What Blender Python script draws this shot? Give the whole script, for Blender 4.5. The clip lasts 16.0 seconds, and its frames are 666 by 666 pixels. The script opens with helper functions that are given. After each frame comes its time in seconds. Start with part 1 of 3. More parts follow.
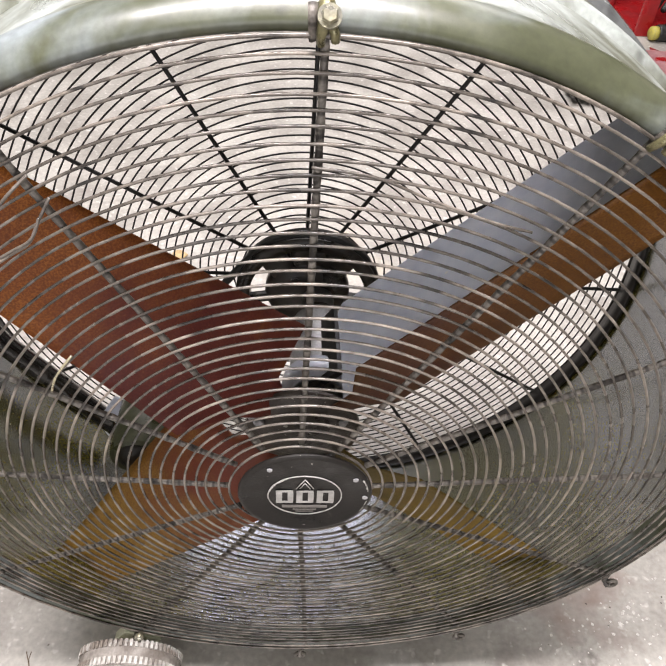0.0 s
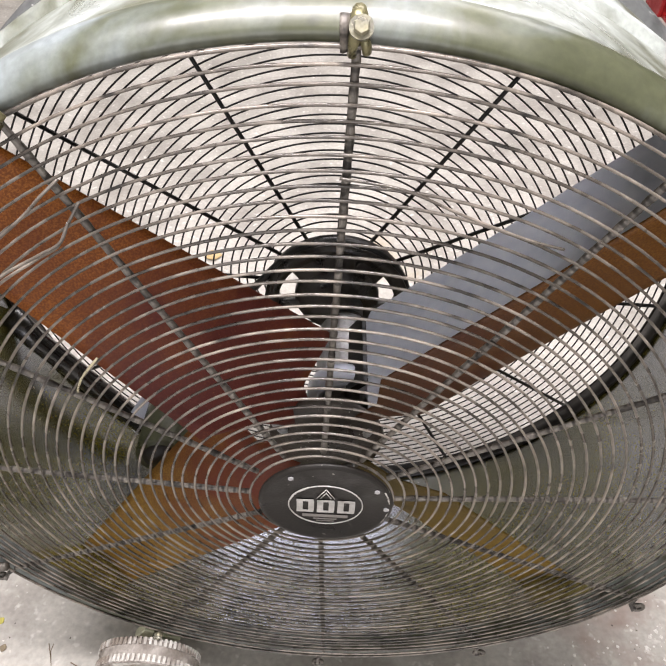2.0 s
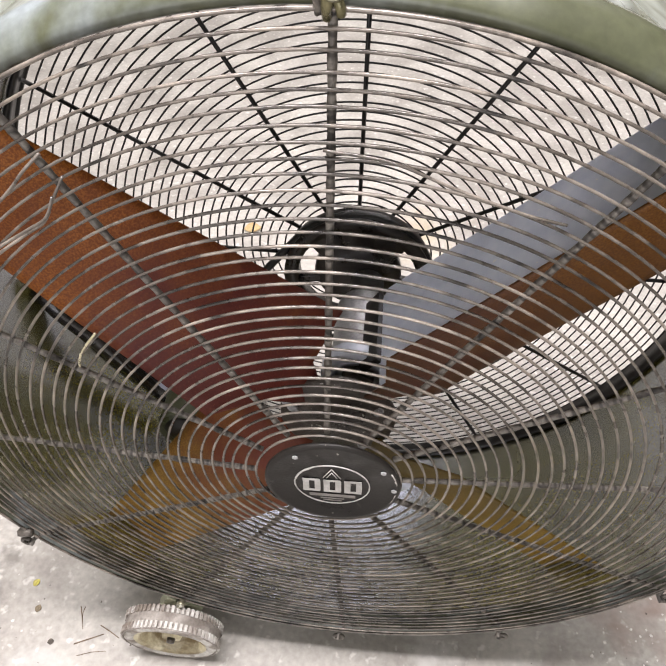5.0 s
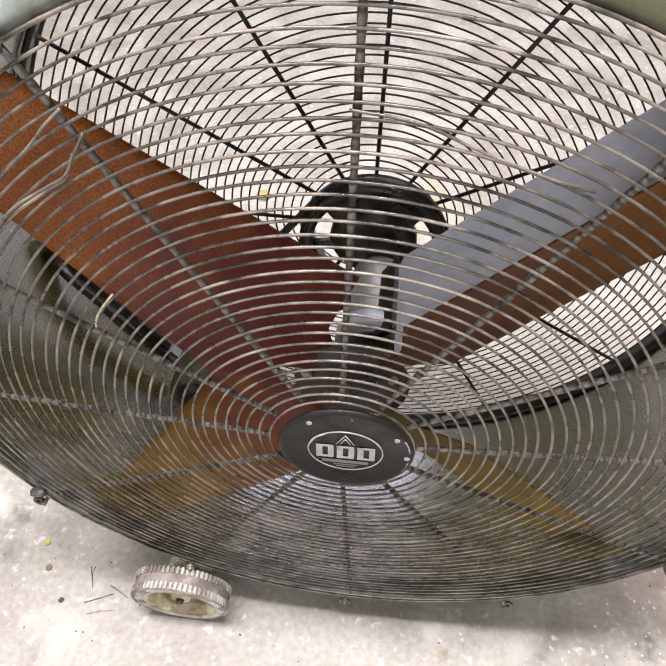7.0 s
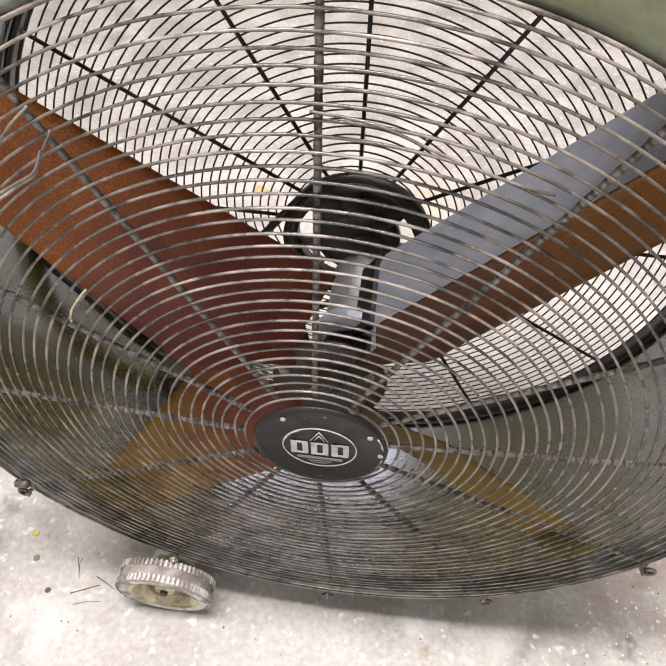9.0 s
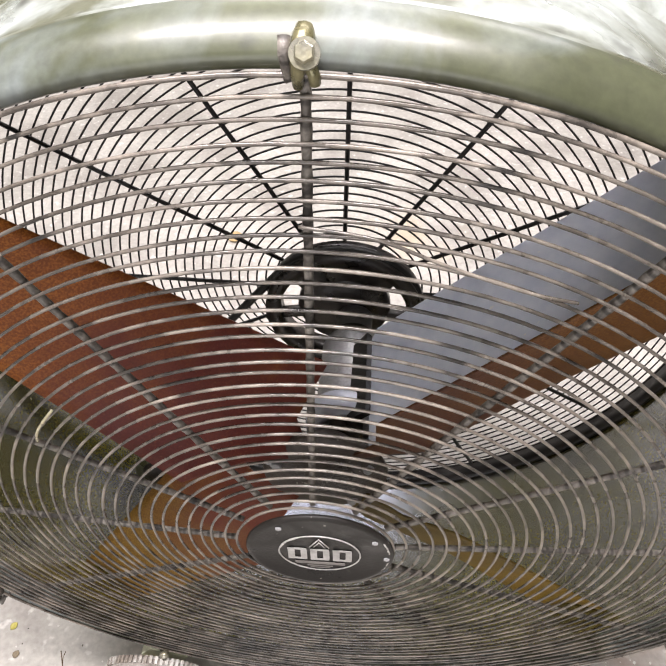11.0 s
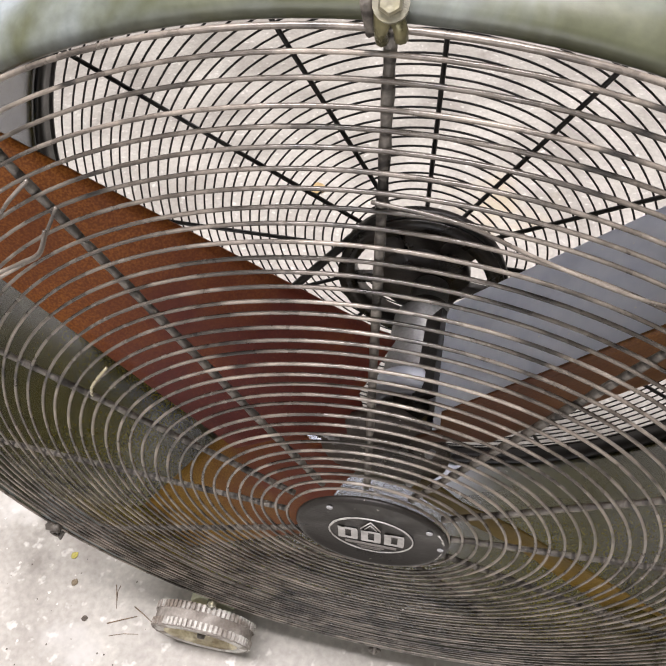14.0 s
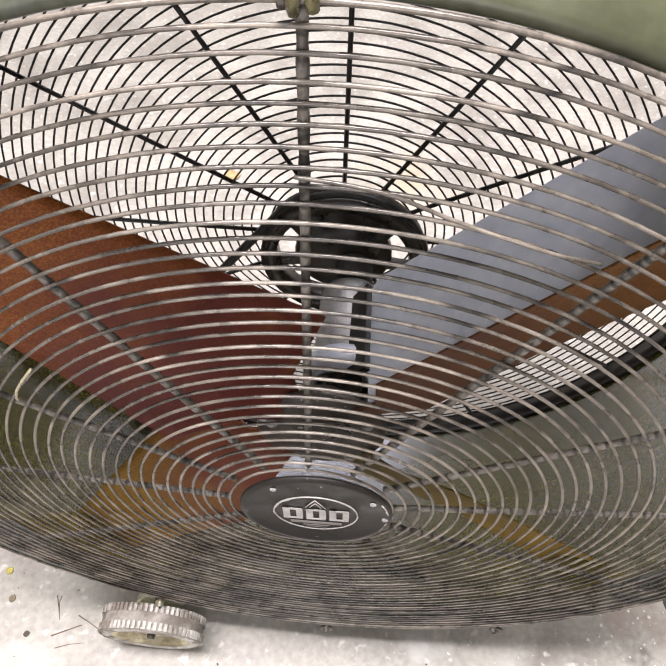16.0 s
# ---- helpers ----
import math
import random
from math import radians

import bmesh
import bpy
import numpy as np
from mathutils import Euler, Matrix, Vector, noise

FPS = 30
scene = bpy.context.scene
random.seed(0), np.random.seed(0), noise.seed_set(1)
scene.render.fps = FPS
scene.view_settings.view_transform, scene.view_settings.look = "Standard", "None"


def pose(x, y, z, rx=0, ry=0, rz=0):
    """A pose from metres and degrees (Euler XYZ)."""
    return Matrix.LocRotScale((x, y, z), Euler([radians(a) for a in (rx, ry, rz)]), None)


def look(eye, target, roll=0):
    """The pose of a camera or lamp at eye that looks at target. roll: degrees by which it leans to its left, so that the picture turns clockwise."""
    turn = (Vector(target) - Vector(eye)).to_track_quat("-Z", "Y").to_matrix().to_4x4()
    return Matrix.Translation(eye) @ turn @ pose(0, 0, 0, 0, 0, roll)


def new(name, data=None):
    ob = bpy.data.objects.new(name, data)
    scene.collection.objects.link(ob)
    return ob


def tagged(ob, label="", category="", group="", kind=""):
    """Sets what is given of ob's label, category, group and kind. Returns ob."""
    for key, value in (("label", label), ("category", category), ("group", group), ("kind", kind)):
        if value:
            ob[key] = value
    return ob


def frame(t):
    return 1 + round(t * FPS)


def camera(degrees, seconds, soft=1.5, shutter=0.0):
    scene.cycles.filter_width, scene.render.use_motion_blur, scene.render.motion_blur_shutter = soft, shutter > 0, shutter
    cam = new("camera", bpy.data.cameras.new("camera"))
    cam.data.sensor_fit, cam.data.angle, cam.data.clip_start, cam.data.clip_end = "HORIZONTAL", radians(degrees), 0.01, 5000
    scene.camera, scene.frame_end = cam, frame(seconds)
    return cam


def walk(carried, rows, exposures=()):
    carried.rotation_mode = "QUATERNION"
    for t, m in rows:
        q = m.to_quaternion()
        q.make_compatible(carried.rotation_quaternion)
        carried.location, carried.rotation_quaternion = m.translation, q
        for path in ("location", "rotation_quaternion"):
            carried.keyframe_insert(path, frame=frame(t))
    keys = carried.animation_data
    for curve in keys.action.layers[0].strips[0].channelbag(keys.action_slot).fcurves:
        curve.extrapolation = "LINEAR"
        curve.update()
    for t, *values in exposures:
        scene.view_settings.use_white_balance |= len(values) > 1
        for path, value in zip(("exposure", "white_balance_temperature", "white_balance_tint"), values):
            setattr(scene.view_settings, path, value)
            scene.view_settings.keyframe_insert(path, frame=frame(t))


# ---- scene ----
FLOOR = 0.5724  # axle height over the floor
RING0, STEP = 0.08956, 0.01231  # innermost wire of the front guard and the pitch of its wires
cam = camera(50.50, 16.0)
PATH = [
    (0.0, (-0.0068, -0.4501, 1.2444), (0.0415, 0.2607, 0.5427), 3.80),
    (0.5, (-0.0081, -0.4450, 1.2459), (0.0319, 0.2694, 0.5473), 4.08),
    (1.0, (-0.0052, -0.4403, 1.2456), (0.0198, 0.2675, 0.5397), 3.62),
    (1.5, (-0.0050, -0.4414, 1.2442), (0.0113, 0.2604, 0.5320), 2.80),
    (2.0, (0.0005, -0.4399, 1.2464), (0.0015, 0.2720, 0.5441), 3.07),
    (2.5, (0.0163, -0.4338, 1.2482), (-0.0161, 0.2790, 0.5477), 1.99),
    (3.0, (0.0184, -0.4276, 1.2378), (-0.0246, 0.2858, 0.5384), 2.99),
    (3.5, (0.0277, -0.4226, 1.2358), (-0.0209, 0.2882, 0.5341), 1.66),
    (6.0, (0.0563, -0.4180, 1.2380), (-0.0263, 0.2342, 0.4845), -1.50),
    (6.5, (0.0485, -0.4175, 1.2319), (-0.0326, 0.2279, 0.4724), -0.57),
    (7.0, (0.0406, -0.4218, 1.2308), (-0.0415, 0.2256, 0.4731), -0.34),
    (7.5, (0.0333, -0.4261, 1.2326), (-0.0357, 0.2244, 0.4762), 0.04),
    (8.0, (0.0351, -0.4294, 1.2311), (-0.0300, 0.2159, 0.4699), 0.33),
    (8.2, (0.0427, -0.4274, 1.2318), (-0.0249, 0.2154, 0.4688), -0.08),
    (10.3, (0.1121, -0.4173, 1.2422), (-0.0582, 0.2305, 0.4997), -2.71),
    (10.5, (0.1177, -0.4149, 1.2400), (-0.0697, 0.2403, 0.5081), -5.47),
    (10.7, (0.0980, -0.3825, 1.2386), (-0.0368, 0.2817, 0.5033), -4.85),
    (11.0, (0.0488, -0.3261, 1.2390), (-0.0140, 0.3400, 0.4920), -1.14),
    (11.5, (0.0250, -0.3057, 1.2386), (0.0010, 0.3608, 0.4906), 1.84),
    (12.0, (0.0437, -0.3054, 1.2311), (-0.1224, 0.3278, 0.4687), -1.20),
    (12.5, (0.0440, -0.3139, 1.2285), (-0.1394, 0.3010, 0.4592), -2.18),
    (13.0, (0.0481, -0.3115, 1.2321), (-0.1258, 0.3047, 0.4570), -4.33),
    (13.5, (0.0529, -0.3033, 1.2267), (-0.1339, 0.3109, 0.4591), -3.93),
    (14.0, (0.0497, -0.2839, 1.2209), (-0.1129, 0.3124, 0.4348), -3.87),
    (14.5, (0.0433, -0.2868, 1.2177), (-0.1047, 0.3007, 0.4221), -3.39),
    (15.0, (0.0406, -0.2904, 1.2111), (-0.0528, 0.2983, 0.4081), -2.55),
    (15.5, (0.0417, -0.2953, 1.2129), (-0.0271, 0.2981, 0.4109), -1.33),
    (16.0, (0.0454, -0.2907, 1.2186), (-0.0093, 0.3070, 0.4187), -0.57),
]
FRONT_FILL_POWER, TUBE_POWER = 84.0, 158.0
EXPOSURES = [(0.0, -0.02), (10.5, -0.02), (11.0, 0.05), (11.5, -0.07), (12.0, -0.20), (14.0, -0.20), (15.0, -0.14), (15.5, 0.03), (16.0, 0.08)]
walk(cam, [(t, look(e, q, roll)) for t, e, q, roll in PATH], exposures=EXPOSURES)

# ---- world and lights ----
world = bpy.data.worlds.new("world")
scene.world = world
world.use_nodes = True
world.node_tree.nodes["Background"].inputs[0].default_value = (0.95, 0.95, 1.0, 1)
world.node_tree.nodes["Background"].inputs[1].default_value = 0.25


def area(name, place, target, w, h, power, color):
    data = bpy.data.lights.new(name, "AREA")
    data.shape, data.size, data.size_y, data.energy, data.color = "RECTANGLE", w, h, power, color
    ob = new(name, data)
    ob.matrix_world = look(place, target)
    return ob


# added fill light from behind the camera, brightens guard and blades
area("daylight_in_doorway", (-0.5, -3.9, 1.30), (-0.3, 0.0, 0.9), 3.5, 2.3, FRONT_FILL_POWER, (1.0, 0.96, 1.0))
area("ceiling_tube_light", (-0.25, -0.12, 2.86), (-0.25, -0.12, 0.0), 1.8, 0.4, TUBE_POWER, (1.0, 0.94, 0.965))
area("ceiling_tube_light", (0.35, 2.5, 2.86), (0.35, 2.5, 0.0), 2.6, 1.3, TUBE_POWER * 0.68, (1.0, 0.94, 0.965))

# ---- materials ----


def material(name, base, second, rough=0.5, metal=0.0, scale=8.0, contrast=(0.4, 0.65), fine=220.0, bump=0.15,
             third=None, third_scale=3.0, third_at=(0.55, 0.75), rough_var=0.15, spec=0.5, coat=0.0, random_tint=0.0,
             specks=None, speck_scale=320.0, speck_at=(0.66, 0.70), spec_tint=None):
    m = bpy.data.materials.new(name)
    m.use_nodes = True
    nt = m.node_tree
    n, l = nt.nodes, nt.links
    b = n["Principled BSDF"]
    tc = n.new("ShaderNodeTexCoord")

    def noise_node(s, detail=6.0, dist=0.0):
        k = n.new("ShaderNodeTexNoise")
        k.inputs["Scale"].default_value, k.inputs["Detail"].default_value = s, detail
        k.inputs["Distortion"].default_value = dist
        l.new(tc.outputs["Object"], k.inputs["Vector"])
        return k.outputs["Fac"]

    def ramp(fac, lo, hi):
        k = n.new("ShaderNodeMapRange")
        k.inputs["From Min"].default_value, k.inputs["From Max"].default_value = lo, hi
        k.clamp = True
        l.new(fac, k.inputs["Value"])
        return k.outputs["Result"]

    def mix(fac, a, c):
        k = n.new("ShaderNodeMix")
        k.data_type = "RGBA"
        l.new(fac, k.inputs["Factor"])
        for sock, v in ((k.inputs["A"], a), (k.inputs["B"], c)):
            if hasattr(v, "is_linked"):
                l.new(v, sock)
            else:
                sock.default_value = (*v, 1)
        return k.outputs["Result"]

    big = ramp(noise_node(scale, 7.0, 0.4), *contrast)
    col = mix(big, base, second)
    if third:
        col = mix(ramp(noise_node(third_scale, 9.0, 0.8), *third_at), col, third)
    if specks:
        col = mix(ramp(noise_node(speck_scale, 2.0), *speck_at), col, specks)
    grain = noise_node(fine, 3.0)
    speck = n.new("ShaderNodeMix")
    speck.data_type, speck.blend_type = "RGBA", "OVERLAY"
    speck.inputs["Factor"].default_value = 0.35
    l.new(col, speck.inputs["A"])
    l.new(grain, speck.inputs["B"])
    out = speck.outputs["Result"]
    if random_tint:
        info = n.new("ShaderNodeObjectInfo")
        hsv = n.new("ShaderNodeHueSaturation")
        mr = n.new("ShaderNodeMapRange")
        mr.inputs["To Min"].default_value, mr.inputs["To Max"].default_value = 1 - random_tint, 1 + random_tint
        l.new(info.outputs["Random"], mr.inputs["Value"])
        l.new(mr.outputs["Result"], hsv.inputs["Value"])
        l.new(out, hsv.inputs["Color"])
        out = hsv.outputs["Color"]
    l.new(out, b.inputs["Base Color"])
    rr = n.new("ShaderNodeMapRange")
    rr.inputs["To Min"].default_value, rr.inputs["To Max"].default_value = max(rough - rough_var, 0.05), min(rough + rough_var, 1)
    l.new(big, rr.inputs["Value"])
    l.new(rr.outputs["Result"], b.inputs["Roughness"])
    b.inputs["Metallic"].default_value = metal
    b.inputs["Specular IOR Level"].default_value = spec
    b.inputs["Coat Weight"].default_value = coat
    b.inputs["Coat Roughness"].default_value = 0.12
    if spec_tint:
        b.inputs["Specular Tint"].default_value = (*spec_tint, 1)
    if bump:
        k = n.new("ShaderNodeBump")
        k.inputs["Strength"].default_value, k.inputs["Distance"].default_value = bump, 0.004
        l.new(grain, k.inputs["Height"])
        l.new(k.outputs["Normal"], b.inputs["Normal"])
    return m


M_FLOOR = material("stained_concrete", (0.31, 0.292, 0.262), (0.43, 0.412, 0.372), 0.5, 0, 5.5, (0.36, 0.62), 90, 0.12,
                   third=(0.235, 0.212, 0.19), third_scale=4.5, third_at=(0.60, 0.78), rough_var=0.14,
                   specks=(0.56, 0.545, 0.505), speck_scale=52, speck_at=(0.61, 0.72))
def stain(m, place, radius, color, amount):
    """A ragged blotch on a floor, at its own place and size."""
    n, l = m.node_tree.nodes, m.node_tree.links
    b = n["Principled BSDF"]
    was = b.inputs["Base Color"].links[0].from_socket
    tc = n.new("ShaderNodeTexCoord")
    k = n.new("ShaderNodeTexNoise")
    k.inputs["Scale"].default_value, k.inputs["Detail"].default_value = 1.6 / radius, 8.0
    l.new(tc.outputs["Object"], k.inputs["Vector"])
    far = n.new("ShaderNodeVectorMath")
    far.operation = "DISTANCE"
    l.new(tc.outputs["Object"], far.inputs[0])
    far.inputs[1].default_value = (*place, 0)
    add = n.new("ShaderNodeMath")
    add.operation = "MULTIPLY_ADD"
    add.inputs[1].default_value = radius * 3.0
    l.new(k.outputs["Fac"], add.inputs[0])
    l.new(far.outputs["Value"], add.inputs[2])
    r = n.new("ShaderNodeMapRange")
    r.inputs["From Min"].default_value, r.inputs["From Max"].default_value = radius * 2.5, radius * 1.5
    r.inputs["To Max"].default_value = amount
    l.new(add.outputs["Value"], r.inputs["Value"])
    mx = n.new("ShaderNodeMix")
    mx.data_type = "RGBA"
    l.new(r.outputs["Result"], mx.inputs["Factor"])
    l.new(was, mx.inputs["A"])
    mx.inputs["B"].default_value = (*color, 1)
    l.new(mx.outputs["Result"], b.inputs["Base Color"])


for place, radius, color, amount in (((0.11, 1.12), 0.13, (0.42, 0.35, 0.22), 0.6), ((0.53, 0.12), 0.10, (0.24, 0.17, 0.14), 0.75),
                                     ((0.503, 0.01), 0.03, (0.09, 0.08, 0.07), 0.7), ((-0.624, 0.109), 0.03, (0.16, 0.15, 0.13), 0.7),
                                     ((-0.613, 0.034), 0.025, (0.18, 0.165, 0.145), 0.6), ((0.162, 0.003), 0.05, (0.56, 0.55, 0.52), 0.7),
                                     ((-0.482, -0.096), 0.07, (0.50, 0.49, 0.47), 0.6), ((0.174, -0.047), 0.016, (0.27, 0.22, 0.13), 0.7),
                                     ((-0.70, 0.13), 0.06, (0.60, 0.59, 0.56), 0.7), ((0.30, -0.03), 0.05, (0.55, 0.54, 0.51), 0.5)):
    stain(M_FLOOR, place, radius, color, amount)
M_WALL = material("painted_plaster", (0.62, 0.61, 0.57), (0.55, 0.54, 0.50), 0.8, 0, 1.5)
# near-black plaster for the unseen north wall, keeps bright reflections out of the drum
M_WALL_UNLIT = material("darkened_unseen_plaster", (0.10, 0.098, 0.096), (0.07, 0.068, 0.067), 0.85, 0, 1.5)
M_CEIL = material("white_ceiling_paint", (0.75, 0.75, 0.73), (0.68, 0.68, 0.66), 0.9, 0, 1.2)
# third colour: faded paint together with overhead glare, painted in as pale patches
M_SHELL = material("pale_olive_enamel_with_glare", (0.070, 0.072, 0.042), (0.125, 0.130, 0.095), 0.36, 0.0, 9, (0.3, 0.7), 160, 0.04,
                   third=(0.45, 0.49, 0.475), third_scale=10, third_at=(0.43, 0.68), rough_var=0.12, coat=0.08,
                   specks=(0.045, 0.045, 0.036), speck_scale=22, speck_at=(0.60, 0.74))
# darker olive; blue-grey patches paint the lip's bluish highlights into the enamel
M_LIP = material("olive_lip_enamel_with_highlights", (0.040, 0.044, 0.022), (0.080, 0.086, 0.052), 0.36, 0.0, 10, (0.3, 0.7), 160, 0.04,
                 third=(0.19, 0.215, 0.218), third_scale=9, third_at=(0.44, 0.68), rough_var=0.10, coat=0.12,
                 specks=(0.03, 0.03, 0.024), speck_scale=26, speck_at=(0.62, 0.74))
M_INSIDE = material("glossy_inner_enamel", (0.165, 0.146, 0.022), (0.108, 0.098, 0.028), 0.25, 0.0, 2.5, (0.3, 0.7), 260, 0.015,
                    third=(0.060, 0.056, 0.046), third_scale=2.2, third_at=(0.52, 0.78), rough_var=0.06, spec=0.5, coat=0.3,
                    spec_tint=(0.74, 0.80, 1.0), specks=(0.42, 0.40, 0.36), speck_scale=90, speck_at=(0.76, 0.775))
M_INSIDE.node_tree.nodes["Principled BSDF"].inputs["IOR"].default_value = 3.1
M_REARBAND = material("scratched_grey_band", (0.075, 0.080, 0.082), (0.12, 0.125, 0.12), 0.4, 0.0, 9, (0.3, 0.7), 160, 0.06,
                      third=(0.045, 0.046, 0.045), third_scale=16, third_at=(0.5, 0.7), specks=(0.6, 0.6, 0.58), speck_scale=60, speck_at=(0.68, 0.71))
M_OLIVE = material("dark_olive_paint", (0.05, 0.055, 0.025), (0.08, 0.085, 0.045), 0.4, 0, 20)
M_BRASS = material("bright_brass_wire", (0.62, 0.58, 0.42), (0.5, 0.45, 0.3), 0.3, 0.7, 60)
M_BLACK = material("dusty_black_steel", (0.008, 0.0075, 0.007), (0.030, 0.026, 0.023), 0.45, 0.0, 18, (0.4, 0.75), 300, 0.1)
M_WIRE = material("worn_dark_wire", (0.085, 0.073, 0.061), (0.30, 0.262, 0.218), 0.34, 0.1, 30, (0.40, 0.75), 500, 0.04,
                  third=(0.02, 0.018, 0.016), third_scale=14, third_at=(0.50, 0.66), rough_var=0.1, coat=0.25, random_tint=0.3)
M_PULLEY = material("dusty_brown_black_iron", (0.014, 0.012, 0.010), (0.055, 0.046, 0.039), 0.42, 0.0, 22, (0.4, 0.75), 300, 0.12, third=(0.10, 0.085, 0.07), third_scale=30, third_at=(0.62, 0.80))
M_GLOSSBLACK = material("glossy_black_enamel", (0.010, 0.009, 0.008), (0.022, 0.019, 0.016), 0.22, 0.0, 25, (0.4, 0.7), 300, 0.05, coat=0.6)
M_REARWIRE = material("black_coated_wire", (0.012, 0.011, 0.010), (0.03, 0.027, 0.024), 0.5, 0.2, 20, (0.4, 0.7), 400, 0.1)
M_RIB = material("dirty_steel_rod", (0.12, 0.107, 0.092), (0.37, 0.34, 0.295), 0.6, 0.1, 40, (0.38, 0.64), 500, 0.25,
                 third=(0.03, 0.026, 0.022), third_scale=40, third_at=(0.46, 0.62))
BLADE = dict(rough=0.58, metal=0.0, scale=6, contrast=(0.35, 0.7), fine=420, bump=0.06, spec=0.3, third_scale=9, third_at=(0.55, 0.75),
             rough_var=0.12, specks=(0.135, 0.050, 0.020), speck_scale=420, speck_at=(0.63, 0.80))
M_BLADE = material("rusty_maroon_blade_paint", (0.106, 0.019, 0.014), (0.138, 0.031, 0.014), third=(0.20, 0.066, 0.014), **BLADE)
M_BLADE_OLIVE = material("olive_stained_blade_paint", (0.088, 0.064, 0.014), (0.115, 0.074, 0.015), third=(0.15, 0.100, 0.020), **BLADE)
# browner copy of the blade paint, darkened for the blade turned from the light
M_BLADE_SHADED = material("shaded_brown_blade_paint", (0.070, 0.022, 0.011), (0.085, 0.040, 0.011), third=(0.095, 0.055, 0.012), **BLADE)
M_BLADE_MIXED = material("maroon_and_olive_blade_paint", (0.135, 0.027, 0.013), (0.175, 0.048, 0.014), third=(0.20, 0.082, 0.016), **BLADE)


def rust_outward(m, low, high, color):
    """Lets rust take over with the distance from the shaft, broken up by noise."""
    n, l = m.node_tree.nodes, m.node_tree.links
    b = n["Principled BSDF"]
    was = b.inputs["Base Color"].links[0].from_socket
    tc = n.new("ShaderNodeTexCoord")
    length = n.new("ShaderNodeVectorMath")
    length.operation = "LENGTH"
    l.new(tc.outputs["Object"], length.inputs[0])
    k = n.new("ShaderNodeTexNoise")
    k.inputs["Scale"].default_value, k.inputs["Detail"].default_value = 14.0, 9.0
    l.new(tc.outputs["Object"], k.inputs["Vector"])
    add = n.new("ShaderNodeMath")
    add.operation = "MULTIPLY_ADD"
    add.inputs[1].default_value = 0.34
    l.new(k.outputs["Fac"], add.inputs[0])
    l.new(length.outputs["Value"], add.inputs[2])
    r = n.new("ShaderNodeMapRange")
    r.inputs["From Min"].default_value, r.inputs["From Max"].default_value = low, high
    l.new(add.outputs["Value"], r.inputs["Value"])
    mx = n.new("ShaderNodeMix")
    mx.data_type = "RGBA"
    l.new(r.outputs["Result"], mx.inputs["Factor"])
    l.new(was, mx.inputs["A"])
    grain = n.new("ShaderNodeTexNoise")
    grain.inputs["Scale"].default_value, grain.inputs["Detail"].default_value = 520.0, 4.0
    l.new(tc.outputs["Object"], grain.inputs["Vector"])
    spread = n.new("ShaderNodeMapRange")
    spread.inputs["From Min"].default_value, spread.inputs["From Max"].default_value = 0.40, 0.66
    l.new(grain.outputs["Fac"], spread.inputs["Value"])
    rust = n.new("ShaderNodeMix")
    rust.data_type = "RGBA"
    l.new(spread.outputs["Result"], rust.inputs["Factor"])
    rust.inputs["A"].default_value = (color[0] * 0.70, color[1] * 0.62, color[2] * 0.7, 1)
    rust.inputs["B"].default_value = (color[0] * 1.35, color[1] * 1.5, color[2] * 2.0, 1)
    l.new(rust.outputs["Result"], mx.inputs["B"])
    l.new(mx.outputs["Result"], b.inputs["Base Color"])


rust_outward(M_BLADE, 0.36, 0.62, (0.285, 0.088, 0.009))
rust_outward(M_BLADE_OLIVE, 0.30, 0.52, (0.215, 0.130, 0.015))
rust_outward(M_BLADE_SHADED, 0.34, 0.62, (0.165, 0.064, 0.007))
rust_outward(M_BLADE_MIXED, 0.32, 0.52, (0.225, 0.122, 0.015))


def weld_bands(m, start, step, color):
    """Dark bands beside each weld along a rib, at even steps from the hub."""
    n, l = m.node_tree.nodes, m.node_tree.links
    b = n["Principled BSDF"]
    was = b.inputs["Base Color"].links[0].from_socket
    tc = n.new("ShaderNodeTexCoord")
    off = n.new("ShaderNodeVectorMath")
    off.operation = "MULTIPLY_ADD"
    off.inputs[1].default_value = (1, 0, 1)
    off.inputs[2].default_value = (-0.002, 0, -FLOOR - 0.0099)
    l.new(tc.outputs["Object"], off.inputs[0])
    length = n.new("ShaderNodeVectorMath")
    length.operation = "LENGTH"
    l.new(off.outputs["Vector"], length.inputs[0])
    wave = n.new("ShaderNodeMath")
    wave.operation = "MULTIPLY_ADD"
    wave.inputs[1].default_value, wave.inputs[2].default_value = math.tau / step, -math.tau * (start - 0.0035) / step
    l.new(length.outputs["Value"], wave.inputs[0])
    cosine = n.new("ShaderNodeMath")
    cosine.operation = "COSINE"
    l.new(wave.outputs["Value"], cosine.inputs[0])
    r = n.new("ShaderNodeMapRange")
    r.inputs["From Min"].default_value, r.inputs["From Max"].default_value = 0.45, 0.95
    l.new(cosine.outputs["Value"], r.inputs["Value"])
    mx = n.new("ShaderNodeMix")
    mx.data_type = "RGBA"
    l.new(r.outputs["Result"], mx.inputs["Factor"])
    l.new(was, mx.inputs["A"])
    mx.inputs["B"].default_value = (*color, 1)
    l.new(mx.outputs["Result"], b.inputs["Base Color"])


